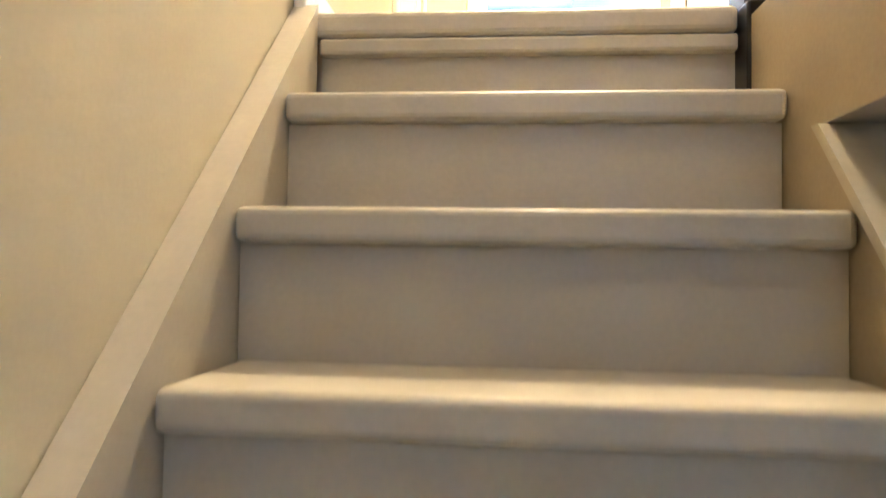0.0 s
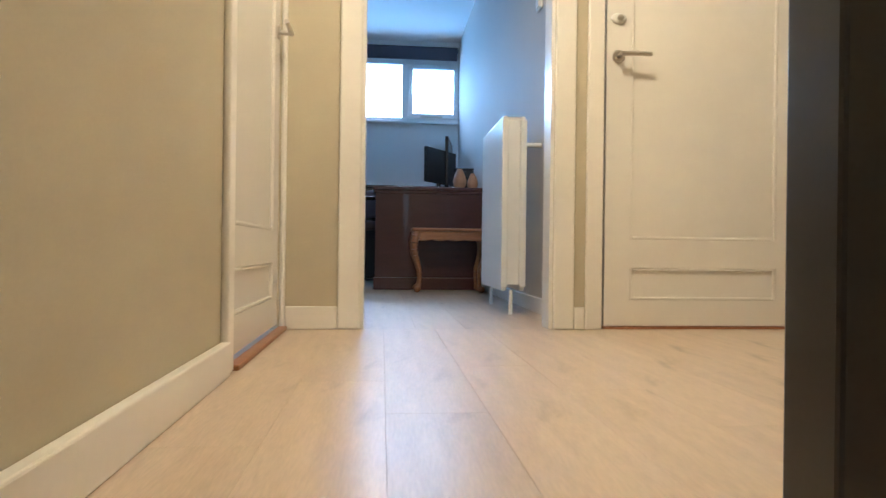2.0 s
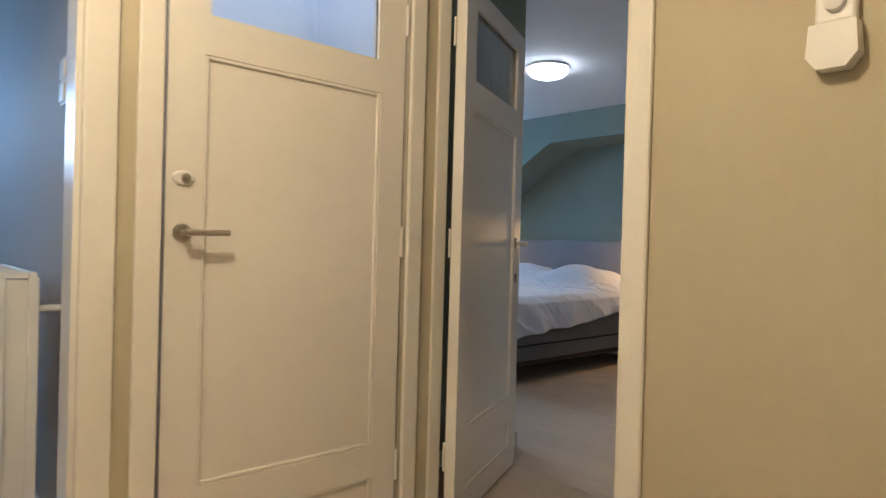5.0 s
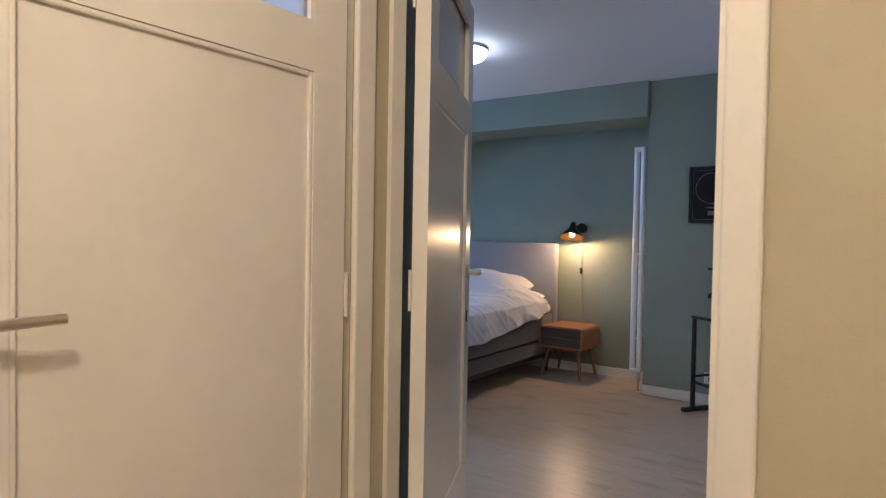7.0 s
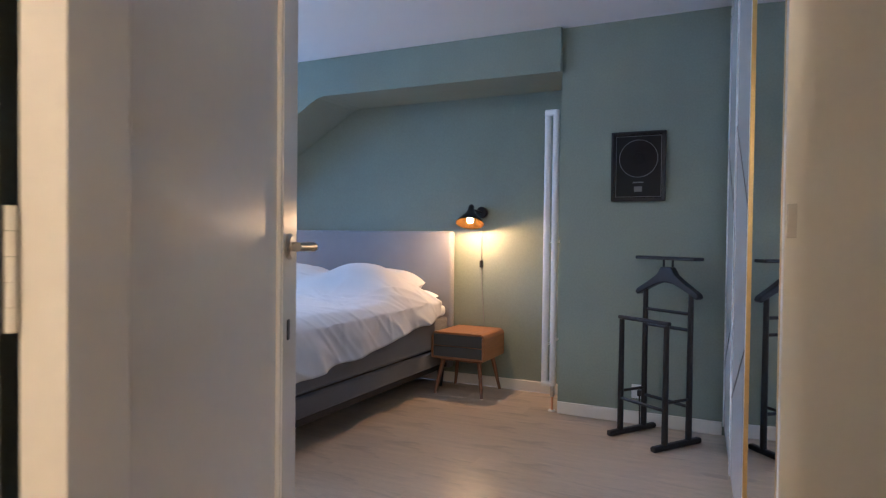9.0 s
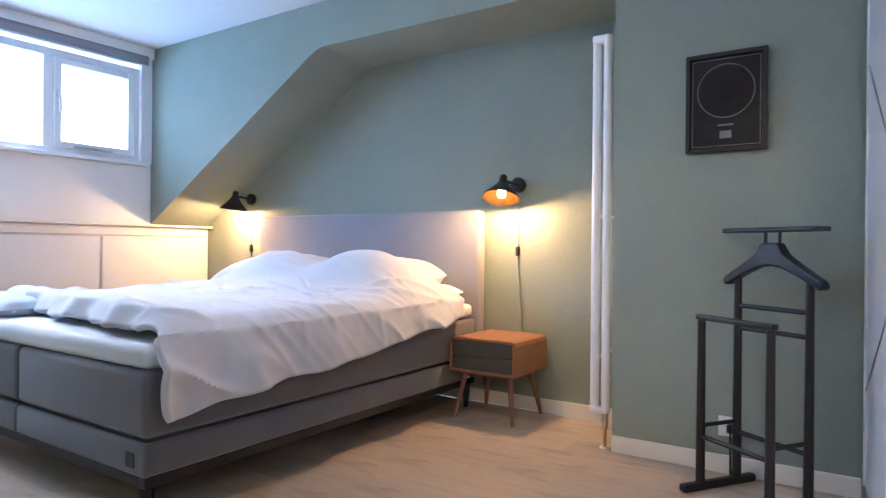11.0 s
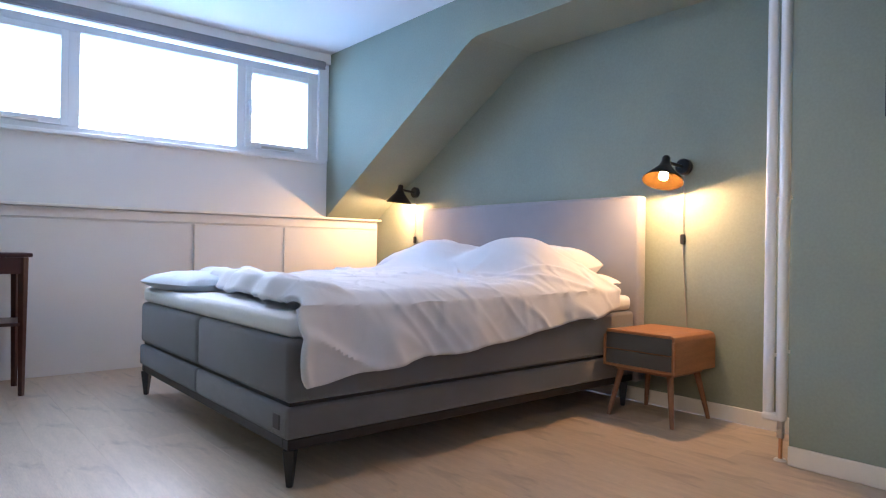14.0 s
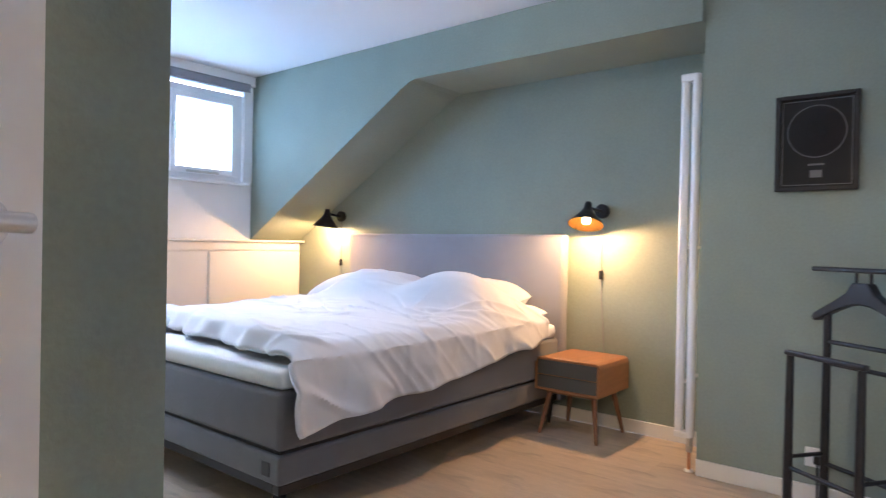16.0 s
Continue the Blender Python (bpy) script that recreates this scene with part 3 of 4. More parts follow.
# ---- bedroom furniture ----
def bed():
    t = thing("double_bed", "grey upholstered box-spring bed on black legs", "bed", (2.855, 1.405, 0))
    L, W = 2.0, 1.755
    h = W / 2
    part("under_frame", soft(boxes((0.012, 0.012, 0.128, L, 0.05, 0.163), (0.012, W - 0.05, 0.128, L, W - 0.012, 0.163), (0.012, 0.05, 0.128, 0.05, W - 0.05, 0.163), (L - 0.04, 0.05, 0.128, L, W - 0.05, 0.163)), 0.002, 1), M_BLACKMETAL, t, "black steel under-frame")
    for i in range(2):
        y0, y1 = i * h + (0.002 if i else 0), (i + 1) * h - (0 if i else 0.002)
        part("base", rbox(0, y0, 0.164, L, y1, 0.272, 0.014, 3), M_FABRIC, t, "grey fabric bed base", True)
        part("box_spring", rbox(0.004, y0 + 0.002, 0.284, L, y1 - 0.002, 0.50, 0.024, 4), M_FABRIC, t, "grey fabric box-spring mattress", True)
    part("gap_strip", boxes((0.02, 0.02, 0.2725, L, W - 0.02, 0.2835)), M_BLACK, t)
    for x, y in ((0.03, 0.03), (0.03, W - 0.03), (L - 0.06, 0.03), (L - 0.06, W - 0.03)):
        part("leg", soft(rods(((x, y, 0), (x, y, 0.128), 0.014, 0.03, 4)), 0.002, 1), M_BLACKMETAL, t, "tapered black metal leg")
    part("headboard", rbox(L, -0.012, 0.12, L + 0.075, W + 0.10, 1.112, 0.018, 3), M_HEAD, t, "lavender-grey fabric headboard", True)
    part("fabric_tag", rbox(-0.0035, 0.05, 0.192, 0.0, 0.098, 0.242, 0.001), M_BLACK, t, "small black fabric tag")
    return t


bed()


def cushion(name, label, size, place, turn, seed, category, m=M_LINEN):
    """A filled pillow: bulging middle, pinched corners, a few dents."""
    bm = bmesh.new()
    n = 26
    sx, sy, sz = size
    grid = {}
    for face in (1, -1):
        for i in range(n + 1):
            for j in range(n + 1):
                u, v = 2 * i / n - 1, 2 * j / n - 1
                fill = ((1 - abs(u) ** 2.6) * (1 - abs(v) ** 2.6)) ** 0.55
                pull = 1 - 0.07 * (u * u * v * v) - 0.04 * (1 - max(abs(u), abs(v)))
                x, y = u * sx / 2 * pull, v * sy / 2 * pull
                dent = 0.016 * noise.noise((x * 6 + seed, y * 6, face)) + 0.008 * noise.noise((x * 15, y * 15 + seed, face))
                z = face * (sz / 2) * fill + dent * fill
                edge = i in (0, n) or j in (0, n)
                key = (i, j, 0 if edge else face)
                if key not in grid:
                    grid[key] = bm.verts.new((x, y, z if not edge else 0))
    for face in (1, -1):
        for i in range(n):
            for j in range(n):
                q = []
                for a, b in ((i, j), (i + 1, j), (i + 1, j + 1), (i, j + 1)):
                    q.append(grid[(a, b, 0 if a in (0, n) or b in (0, n) else face)])
                bm.faces.new(q if face > 0 else q[::-1])
    ob = part(name, bm, m, smooth=True)
    ob.matrix_world = pose(*place, *turn)
    return tagged(ob, label, category)


topper = thing("mattress_topper", "off-white mattress topper on the grey box springs", "mattress", (2.865, 1.412, 0.501))
part("topper_cover", rbox(0, 0, 0, 1.97, 1.74, 0.08, 0.03, 4), M_TOPPER, topper, smooth=True)
# far foot end of the duvet; its blue is painted window light
cushion("duvet_foot_bunch", "bunched white duvet end, window blue put into its colour", (0.40, 0.56, 0.12), (3.05, 2.86, 0.615), (0, 0, 8), 1.7, "sheet", M_BLUELIT)
cushion("pillow", "plump white pillow leaning on the headboard", (0.50, 0.72, 0.26), (4.55, 1.89, 0.715), (0, -6, 2), 3.1, "pillow")
cushion("pillow", "plump white pillow at the far side of the bed", (0.58, 0.82, 0.26), (4.56, 2.72, 0.71), (0, -10, -3), 8.4, "pillow")
cushion("pillow", "flat white pillow under the plump one", (0.46, 0.66, 0.13), (4.60, 1.77, 0.645), (0, 0, 0), 5.2, "pillow", M_TOPPER)


def crease(p, q, seed):
    """Thin ridges along one direction: height near the zero lines of a stretched noise."""
    n = noise.noise((p, q, seed))
    return math.exp(-(n / 0.07) ** 2) * max(0.0, noise.noise((p * 0.35 + 7, q * 0.6, seed + 3)) + 0.25)


def duvet():
    """A rumpled duvet drawn up over the fronts of the pillows; it hangs down the near side, lower towards the foot."""
    bm = bmesh.new()
    nu, nv = 170, 150
    rows, side = [], 1.392
    for i in range(nu + 1):
        u = i / nu
        row = []
        for j in range(nv + 1):
            v = j / nv
            hang = 0.25 - 0.16 * u ** 1.3 + 0.006 * math.sin(u * 14 + 1) + 0.005 * math.sin(u * 37)
            across = v * (hang + 1.72)
            on_top = max(0.0, across - hang)
            foot = 2.875 + 0.16 * min(1, on_top / 1.2) + 0.12 * max(0, on_top - 1.1) + 0.018 * math.sin(on_top * 13) + 0.012 * math.sin(on_top * 31)
            head = 4.66 - 0.20 * min(1, on_top / 0.25)
            x = foot + (head - foot) * u
            if across < hang:
                d = hang - across
                y = side - 0.018 - 0.035 * math.sin(min(1, d / 0.22) * 1.57) - 0.012 * math.sin(x * 16) * min(1, d / 0.1)
                z = 0.61 - d
                out = Vector((0, -1, 0.15))
            else:
                y = side - 0.018 + on_top
                e = min(1, on_top / 0.14)
                z = 0.61 + 0.05 * math.sin(e * 1.57)
                out = Vector((0, -1 + e, 0.2 + e))
            out.normalize()
            bulge = 0.0
            for py, ph in ((1.87, 0.215), (2.56, 0.205)):
                a, b = (x - 4.49) / 0.29, (y - py) / 0.34
                bulge += ph * math.exp(-abs(a) ** 2.6 - abs(b) ** 3.2)
            swell = 0.030 * noise.noise((x * 1.7, y * 1.7, 0.3)) + 0.010 * noise.noise((x * 4, y * 4, 6.0))
            near = max(0.0, 1 - on_top / 0.75)
            fold = (0.016 + 0.020 * near) * crease(x * 3.2 + y * 3.6 + z * 3.0, (x - y) * 1.2 - z, 2.0)
            fold += 0.017 * crease(x * 7 - y * 2.5 + z * 6, y * 2.2 + x, 11.0)
            fold += 0.034 * crease(y * 6 + x * 3, x * 1.5, 21.0) * math.exp(-u * 5) * min(1, on_top / 0.4)
            roll = 0.055 * math.exp(-((u - 0.07) / 0.055) ** 2) * min(1, on_top / 0.5) * (0.7 + 0.5 * noise.noise((y * 6, 1, 4)))
            p = Vector((x, y, z + bulge + roll)) + out * (swell * (0.4 if across < hang else 1) + fold)
            if u < 0.035:
                p.z -= 0.055 * (1 - u / 0.035) * min(1, on_top / 0.2)
            row.append(bm.verts.new(p))
        rows.append(row)
    for a, b in zip(rows, rows[1:]):
        for j in range(nv):
            bm.faces.new((a[j], b[j], b[j + 1], a[j + 1]))
    ob = part("duvet", bm, M_LINEN, smooth=True)
    s = ob.modifiers.new("thickness", "SOLIDIFY")
    s.thickness, s.offset = 0.022, -1
    return tagged(ob, "rumpled white cotton duvet spread over the bed", "duvet")


duvet()


def nightstand():
    t = thing("nightstand", "low teak nightstand with two grey drawers and splayed legs", "nightstand", (4.555, 1.004, 0))
    D, W, z0, z1 = 0.38, 0.385, 0.25, 0.43
    shell = prism([(0, z0), (W, z0), (W, z1 - 0.03), (W - 0.009, z1 - 0.009), (W - 0.03, z1), (0.03, z1), (0.009, z1 - 0.009), (0, z1 - 0.03)], "x", 0.012, D)
    part("shell", soft(shell, 0.004, 2), M_TEAK, t, "rounded orange-brown teak shell")
    part("front_rim", soft(boxes((0, 0, z0, 0.0115, 0.014, z1 - 0.03), (0, W - 0.014, z0, 0.0115, W, z1 - 0.03), (0, 0.02, z1 - 0.014, 0.0115, W - 0.02, z1), (0, 0.0145, z0, 0.0115, W - 0.0145, z0 + 0.012)), 0.002, 1), M_TEAK, t)
    for a, b in ((z0 + 0.014, z0 + 0.082), (z0 + 0.088, z1 - 0.016)):
        part("drawer_front", rbox(0.002, 0.016, a, 0.0116, W - 0.016, b, 0.002), M_DRAWER, t, "dark grey drawer front")
    part("leg_frame", rbox(0.05, 0.04, z0 - 0.022, D - 0.05, W - 0.04, z0 - 0.001, 0.004), M_TEAKLEG, t)
    for sx, sy in ((0, 0), (0, 1), (1, 0), (1, 1)):
        x, y = (0.07, D - 0.07)[sx], (0.06, W - 0.06)[sy]
        part("leg", rods(((x + (-0.045, 0.045)[sx], y + (-0.04, 0.04)[sy], 0), (x, y, z0 - 0.018), 0.010, 0.016)), M_TEAKLEG, t, smooth=True)
    return t


ns = nightstand()
ns2 = copy_thing(ns, pose(4.555, 3.36, 0))


def wall_lamp(spot, nod, lean):
    t = thing("wall_lamp", "black cone wall lamp with a lit warm bulb", "wall lamp", spot, group="bedside wall lamps")
    part("wall_plate", lathe([(0.001, 0), (0.038, 0), (0.042, 0.006), (0.042, 0.03), (0.036, 0.036), (0.001, 0.036)], 28, (0, 0, 0), pose(0, 0, 0, 0, -90, 0)), M_BLACKMETAL, t, smooth=True)
    part("arm", rods(((-0.03, 0, 0), (-0.105, 0.022, 0.012), 0.009), ((-0.105, 0.022, 0.012), (-0.135, 0.032, 0.02), 0.009)), M_BLACKMETAL, t, smooth=True)
    tilt = pose(-0.14, 0.035, -0.02, nod, lean, 0)
    cone = lathe([(0.001, 0.075), (0.014, 0.074), (0.021, 0.064), (0.021, 0.05), (0.026, 0.03), (0.040, 0.005), (0.100, -0.062), (0.101, -0.066)], 32)
    cone.transform(tilt)
    part("shade", cone, M_BLACKMETAL, t, "black metal cone shade", True)
    inner = lathe([(0.023, 0.026), (0.037, 0.001), (0.097, -0.065), (0.0985, -0.067)], 32)
    inner.transform(tilt)
    part("shade_lining", inner, M_SHADEIN, t, "brass coloured shade lining", True)
    bulb = lathe([(0.001, 0.0), (0.012, -0.002), (0.019, -0.018), (0.024, -0.036), (0.020, -0.054), (0.001, -0.062)], 20)
    bulb.transform(tilt)
    b = part("bulb", bulb, M_BULB, t, "lit warm bulb", True)
    b.visible_shadow = False
    part("cord", rods(((-0.012, 0, -0.04), (-0.012, 0.004, -0.345), 0.0028), ((-0.012, 0.004, -0.395), (-0.014, -0.03, -0.86), 0.0028)), M_GREYCORD, t, "grey cord", True)
    part("cord_switch", rbox(-0.021, -0.007, -0.396, -0.004, 0.015, -0.344, 0.005), M_BLACKMETAL, t, "black cord switch")
    return t


for spot, nod, lean in BEDSIDE:
    wall_lamp(spot, nod, lean)

# tall two-column radiator in the corner of the alcove
rad = thing("column_radiator", "tall slim white two-column radiator with copper feed", "radiator", (4.535, 0.53, 0))
for dx, dy in ((0.0, 0.0), (0.012, 0.056)):
    part("column", rods(((dx, dy, 0.16), (dx, dy, 1.86), 0.020, None, 18)), M_RAD, rad, smooth=True)
part("top_joint", rbox(-0.018, -0.012, 1.83, 0.03, 0.072, 1.866, 0.008), M_RAD, rad)
part("bottom_joint", rbox(-0.018, -0.012, 0.15, 0.03, 0.072, 0.18, 0.008), M_RAD, rad)
for bz in (0.4, 1.05):
    part("bracket", rods(((0.012, 0.056, bz), (0.392, 0.056, bz), 0.007)), M_RAD, rad)
part("valve", rods(((-0.005, 0, 0.09), (-0.005, 0, 0.155), 0.014), ((-0.03, -0.005, 0.115), (0.02, 0.005, 0.115), 0.011)), M_CHROME, rad, "chrome valve", True)
part("feed_pipe", rods(((-0.005, 0, 0.0), (-0.005, 0, 0.09), 0.0075)), M_COPPER, rad, "copper feed pipe", True)
part("floor_collar", lathe([(0.009, 0), (0.024, 0), (0.02, 0.008), (0.009, 0.009)], 18, (-0.005, 0, 0)), M_RAD, rad, smooth=True)

# framed record
pic = thing("framed_record", "black framed record award hung on the green wall", "picture", (4.499, 0.028, 1.492))
w2, h2 = 0.152, 0.20
part("frame", soft(boxes((-0.025, -w2, -h2, -0.001, -w2 + 0.018, h2), (-0.025, w2 - 0.018, -h2, -0.001, w2, h2), (-0.025, -w2 + 0.018, -h2, -0.001, w2 - 0.018, -h2 + 0.018), (-0.025, -w2 + 0.018, h2 - 0.018, -0.001, w2 - 0.018, h2)), 0.002, 1), M_BLACK, pic)
part("mount", boxes((-0.010, -w2 + 0.018, -h2 + 0.018, -0.002, w2 - 0.018, h2 - 0.018)), M_SCREEN, pic, "black mount")
e = 0.024
part("silver_line", boxes((-0.0125, -w2 + e, -h2 + e, -0.0105, -w2 + e + 0.003, h2 - e), (-0.0125, w2 - e - 0.003, -h2 + e, -0.0105, w2 - e, h2 - e), (-0.0125, -w2 + e, -h2 + e, -0.0105, w2 - e, -h2 + e + 0.003), (-0.0125, -w2 + e, h2 - e - 0.003, -0.0105, w2 - e, h2 - e)), M_SILVER, pic, "thin silver inner line")
part("record", lathe([(0.004, 0), (0.105, 0), (0.107, 0.002), (0.035, 0.003), (0.034, 0.0036), (0.004, 0.0036)], 48, (-0.0125, 0, 0.045), pose(0, 0, 0, 0, -90, 0)), M_DISC, pic, "black vinyl record")
part("record_rim", lathe([(0.105, 0), (0.1085, 0), (0.1085, 0.0026), (0.105, 0.0026)], 48, (-0.0125, 0, 0.045), pose(0, 0, 0, 0, -90, 0)), M_SILVER, pic, "pale record rim")
part("plaque", boxes((-0.0135, -0.022, -0.145, -0.0105, 0.022, -0.115)), M_SILVER, pic, "small engraved plaque")
part("caption_bar", boxes((-0.0135, -0.03, -0.095, -0.0105, 0.03, -0.088)), M_SILVER, pic)

sock = thing("wall_socket", "white double wall socket with a black plug", "socket", (4.499, 0.0, 0.19))
part("plate", rbox(-0.012, -0.035, -0.04, -0.001, 0.045, 0.04, 0.004), M_PLASTIC, sock)
part("plug", rbox(-0.05, -0.022, -0.018, -0.012, 0.008, 0.016, 0.006), M_BLACK, sock, "black plug")
part("plug_cord", rods(((-0.045, -0.006, -0.01), (-0.05, -0.01, -0.19), 0.004)), M_BLACK, sock)


def valet():
    """A clothes valet: two runners, two tall posts with a hanger, two short posts with a trouser bar. Its width runs along y."""
    t = thing("valet_stand", "black painted wooden valet stand with hanger", "valet stand", VALET[:3], VALET[3])
    w, d = 0.153, 0.09
    for s in (-1, 1):
        part("runner", rbox(-d - 0.088, s * w - 0.018, 0.0, d + 0.088, s * w + 0.018, 0.03, 0.010, 3), M_BLACK, t)
        part("tall_post", rods(((d, s * w, 0.028), (d, s * w, 0.80), 0.017, 0.014)), M_BLACK, t, smooth=True)
        part("short_post", rods(((-d, s * w, 0.028), (-d, s * w, 0.635), 0.017, 0.014)), M_BLACK, t, smooth=True)
        part("side_rail", rods(((-d, s * w, 0.24), (d, s * w, 0.24), 0.008)), M_BLACK, t, smooth=True)
    part("trouser_bar", rbox(-d - 0.014, -w - 0.02, 0.635, -d + 0.014, w + 0.02, 0.655, 0.006), M_BLACK, t)
    for z in (0.20, 0.685, 0.60):
        part("cross_rail", rods(((d, -w, z), (d, w, z), 0.009)), M_BLACK, t, smooth=True)
    part("front_rail", rods(((-d, -w, 0.20), (-d, w, 0.20), 0.009)), M_BLACK, t, smooth=True)
    arch = [(-0.215, 0.775), (-0.20, 0.762), (-0.12, 0.805), (-0.05, 0.835), (0, 0.842), (0.05, 0.835), (0.12, 0.805), (0.20, 0.762), (0.215, 0.775), (0.205, 0.795), (0.12, 0.845), (0.06, 0.885), (0.035, 0.925), (-0.035, 0.925), (-0.06, 0.885), (-0.12, 0.845), (-0.205, 0.795)]
    part("hanger", soft(prism(arch, "x", d - 0.022, d + 0.022), 0.007, 2), M_BLACK, t, "curved black coat hanger")
    part("tray_peg", rods(((d, -0.03, 0.92), (d, -0.03, 0.964), 0.006)), M_BLACK, t)
    part("tray_peg", rods(((d, 0.03, 0.92), (d, 0.03, 0.964), 0.006)), M_BLACK, t)
    part("tray", rbox(d - 0.04, -0.20, 0.963, d + 0.04, 0.20, 0.981, 0.006), M_BLACK, t, "narrow black top tray")


valet()

dome = thing("ceiling_light", "lit round opal ceiling light", "ceiling light", (3.05, 1.19, TOP))
part("base", lathe([(0.001, -0.02), (0.15, -0.02), (0.15, -0.001), (0.001, -0.001)], 36), M_PLASTIC, dome, smooth=False)
d_ob = part("diffuser", lathe([(0.148, -0.021), (0.145, -0.045), (0.12, -0.072), (0.07, -0.09), (0.001, -0.096)], 36), M_DOME, dome, "lit opal glass diffuser", True)
d_ob.visible_shadow = False


def side_table():
    t = thing("side_table", "dark wooden console table against the low wall", "table", (1.99, 3.44, 0))
    W, D, H = 0.39, 0.36, 0.755
    part("tabletop", rbox(0, 0, H - 0.022, W + 0.015, D, H, 0.005), M_MAHOG, t)
    part("apron", boxes((0.02, 0.015, H - 0.11, W - 0.012, 0.03, H - 0.023), (0.02, D - 0.03, H - 0.11, W - 0.012, D - 0.015, H - 0.023), (W - 0.028, 0.031, H - 0.11, W - 0.012, D - 0.031, H - 0.023)), M_MAHOG, t)
    part("shelf", rbox(0.02, 0.02, 0.37, W - 0.01, D - 0.02, 0.388, 0.003), M_MAHOG, t)
    for x in (0.03, W - 0.025):
        for y in (0.03, D - 0.03):
            part("leg", soft(rods(((x, y, 0), (x, y, H - 0.023), 0.016, 0.026, 4)), 0.002, 1), M_MAHOG, t)


side_table()
bowl = tagged(part("bowl", lathe([(0.001, 0), (0.05, 0), (0.09, 0.05), (0.11, 0.10), (0.106, 0.10), (0.086, 0.052), (0.046, 0.006), (0.001, 0.006)], 28, (2.14, 3.6, 0.755)), M_PLASTIC, smooth=True), "pale grey bowl on the side table", "bowl")


def wardrobe():
    t = thing("wardrobe", "tall sliding-door wardrobe with white and mirrored doors", "wardrobe", (1.951, -0.638, 0), 4.4)
    L = 2.53
    part("side_panel", rbox(0, -0.50, 0.0, 0.03, 0, 2.30, 0.002), M_TRIM, t, "cream side panel")
    part("back", boxes((0.03, -0.50, 0.05, L, -0.48, 2.28)), M_WHITE, t)
    part("plinth", boxes((0.03, -0.478, 0.0, L, -0.05, 0.05)), M_WHITE, t)
    part("top", boxes((0.03, -0.50, 2.281, L, 0, 2.30)), M_WHITE, t)
    for a, b, mirror in ((0.034, 0.90, True), (0.903, 1.75, False), (1.753, L, False)):
        door = part("sliding_door", boxes((a + 0.02, -0.03, 0.06, b - 0.02, -0.006, 2.27)), M_MIRROR if mirror else M_WARDROBE, t, "mirrored sliding door" if mirror else "glossy white sliding door with painted diagonal reflections")
        for p in (a, b - 0.019):
            part("door_edge", boxes((p, -0.034, 0.06, p + 0.019, 0, 2.27)), M_BRASS if mirror else M_UPVC, door, "narrow metal door edge")
        if not mirror:
            # slanting reflections in the gloss, laid on as thin dark strips
            for z0, z1 in ((0.75, 0.40), (1.15, 1.55)):
                bm = prism([(a + 0.03, z0), (b - 0.03, z1), (b - 0.03, z1 + 0.008), (a + 0.03, z0 + 0.008)], "y", -0.0055, -0.003)
                part("reflection_line", bm, M_REFLECTLINE, door, "thin dark diagonal line painted as a reflection")
    part("pull", rbox(-0.004, -0.02, 1.08, 0.0, -0.004, 1.14, 0.001), M_CHROME, t, "steel pull")


wardrobe()

# ---- office ----
def desk():
    t = thing("desk", "dark mahogany desk with panelled end", "desk", (-0.90, 2.30, 0))
    W, D, H = 0.79, 1.35, 0.755
    part("desktop", rbox(-0.02, -0.02, H - 0.028, W, D, H, 0.006), M_MAHOG, t)
    part("end_panel", rbox(0, 0, 0.09, W - 0.005, 0.03, H - 0.029, 0.003), M_MAHOG, t)
    part("plinth", rbox(-0.012, -0.012, 0, W - 0.004, 0.04, 0.089, 0.006), M_MAHOG, t)
    part("pedestal", boxes((0.02, 0.031, 0.02, W - 0.005, 0.45, H - 0.029)), M_MAHOG, t)
    part("pedestal", boxes((0.02, 0.95, 0.02, W - 0.005, D - 0.02, H - 0.029)), M_MAHOG, t)
    part("moulding", rbox(-0.01, -0.012, H - 0.05, W - 0.004, 0.0, H - 0.0285, 0.004), M_MAHOG, t)


desk()


def bench():
    t = thing("bench", "carved oak side table with cabriole legs", "bench", (-0.645, 1.97, 0))
    W, D, H = 0.53, 0.30, 0.445
    part("top", rbox(0, 0, H - 0.022, W, D, H, 0.007, 3), M_OAKBENCH, t)
    scallop = [(0.03, H - 0.023)] + [(0.03 + (W - 0.06) * i / 24, H - 0.075 - 0.012 * abs(math.sin(i * math.pi / 6))) for i in range(25)] + [(W - 0.03, H - 0.023)]
    for y in (0.02, D - 0.038):
        part("apron", prism(scallop, "y", y, y + 0.018), M_OAKBENCH, t, "scalloped apron")
    for x, sx in ((0.04, -1), (W - 0.04, 1)):
        for y, sy in ((0.04, -1), (D - 0.04, 1)):
            bm, prev = bmesh.new(), None
            for i in range(11):
                s = i / 10
                bow = 0.028 * math.sin(s * 6.0) * (1 - 0.3 * s)
                p = (x + sx * bow, y + sy * bow, (H - 0.025) * (1 - s) + 0.018 * s)
                r = 0.030 - 0.019 * min(1, s * 1.25) + (0.010 if i == 10 else 0)
                if prev:
                    rod(bm, prev[0], p, prev[1], r, 10)
                prev = (p, r)
            bmesh.ops.create_uvsphere(bm, u_segments=12, v_segments=8, radius=0.022, matrix=Matrix.Translation((prev[0][0] + sx * 0.006, prev[0][1] + sy * 0.006, 0.0215)))
            part("leg", bm, M_OAKBENCH, t, "curved cabriole leg", True)


bench()


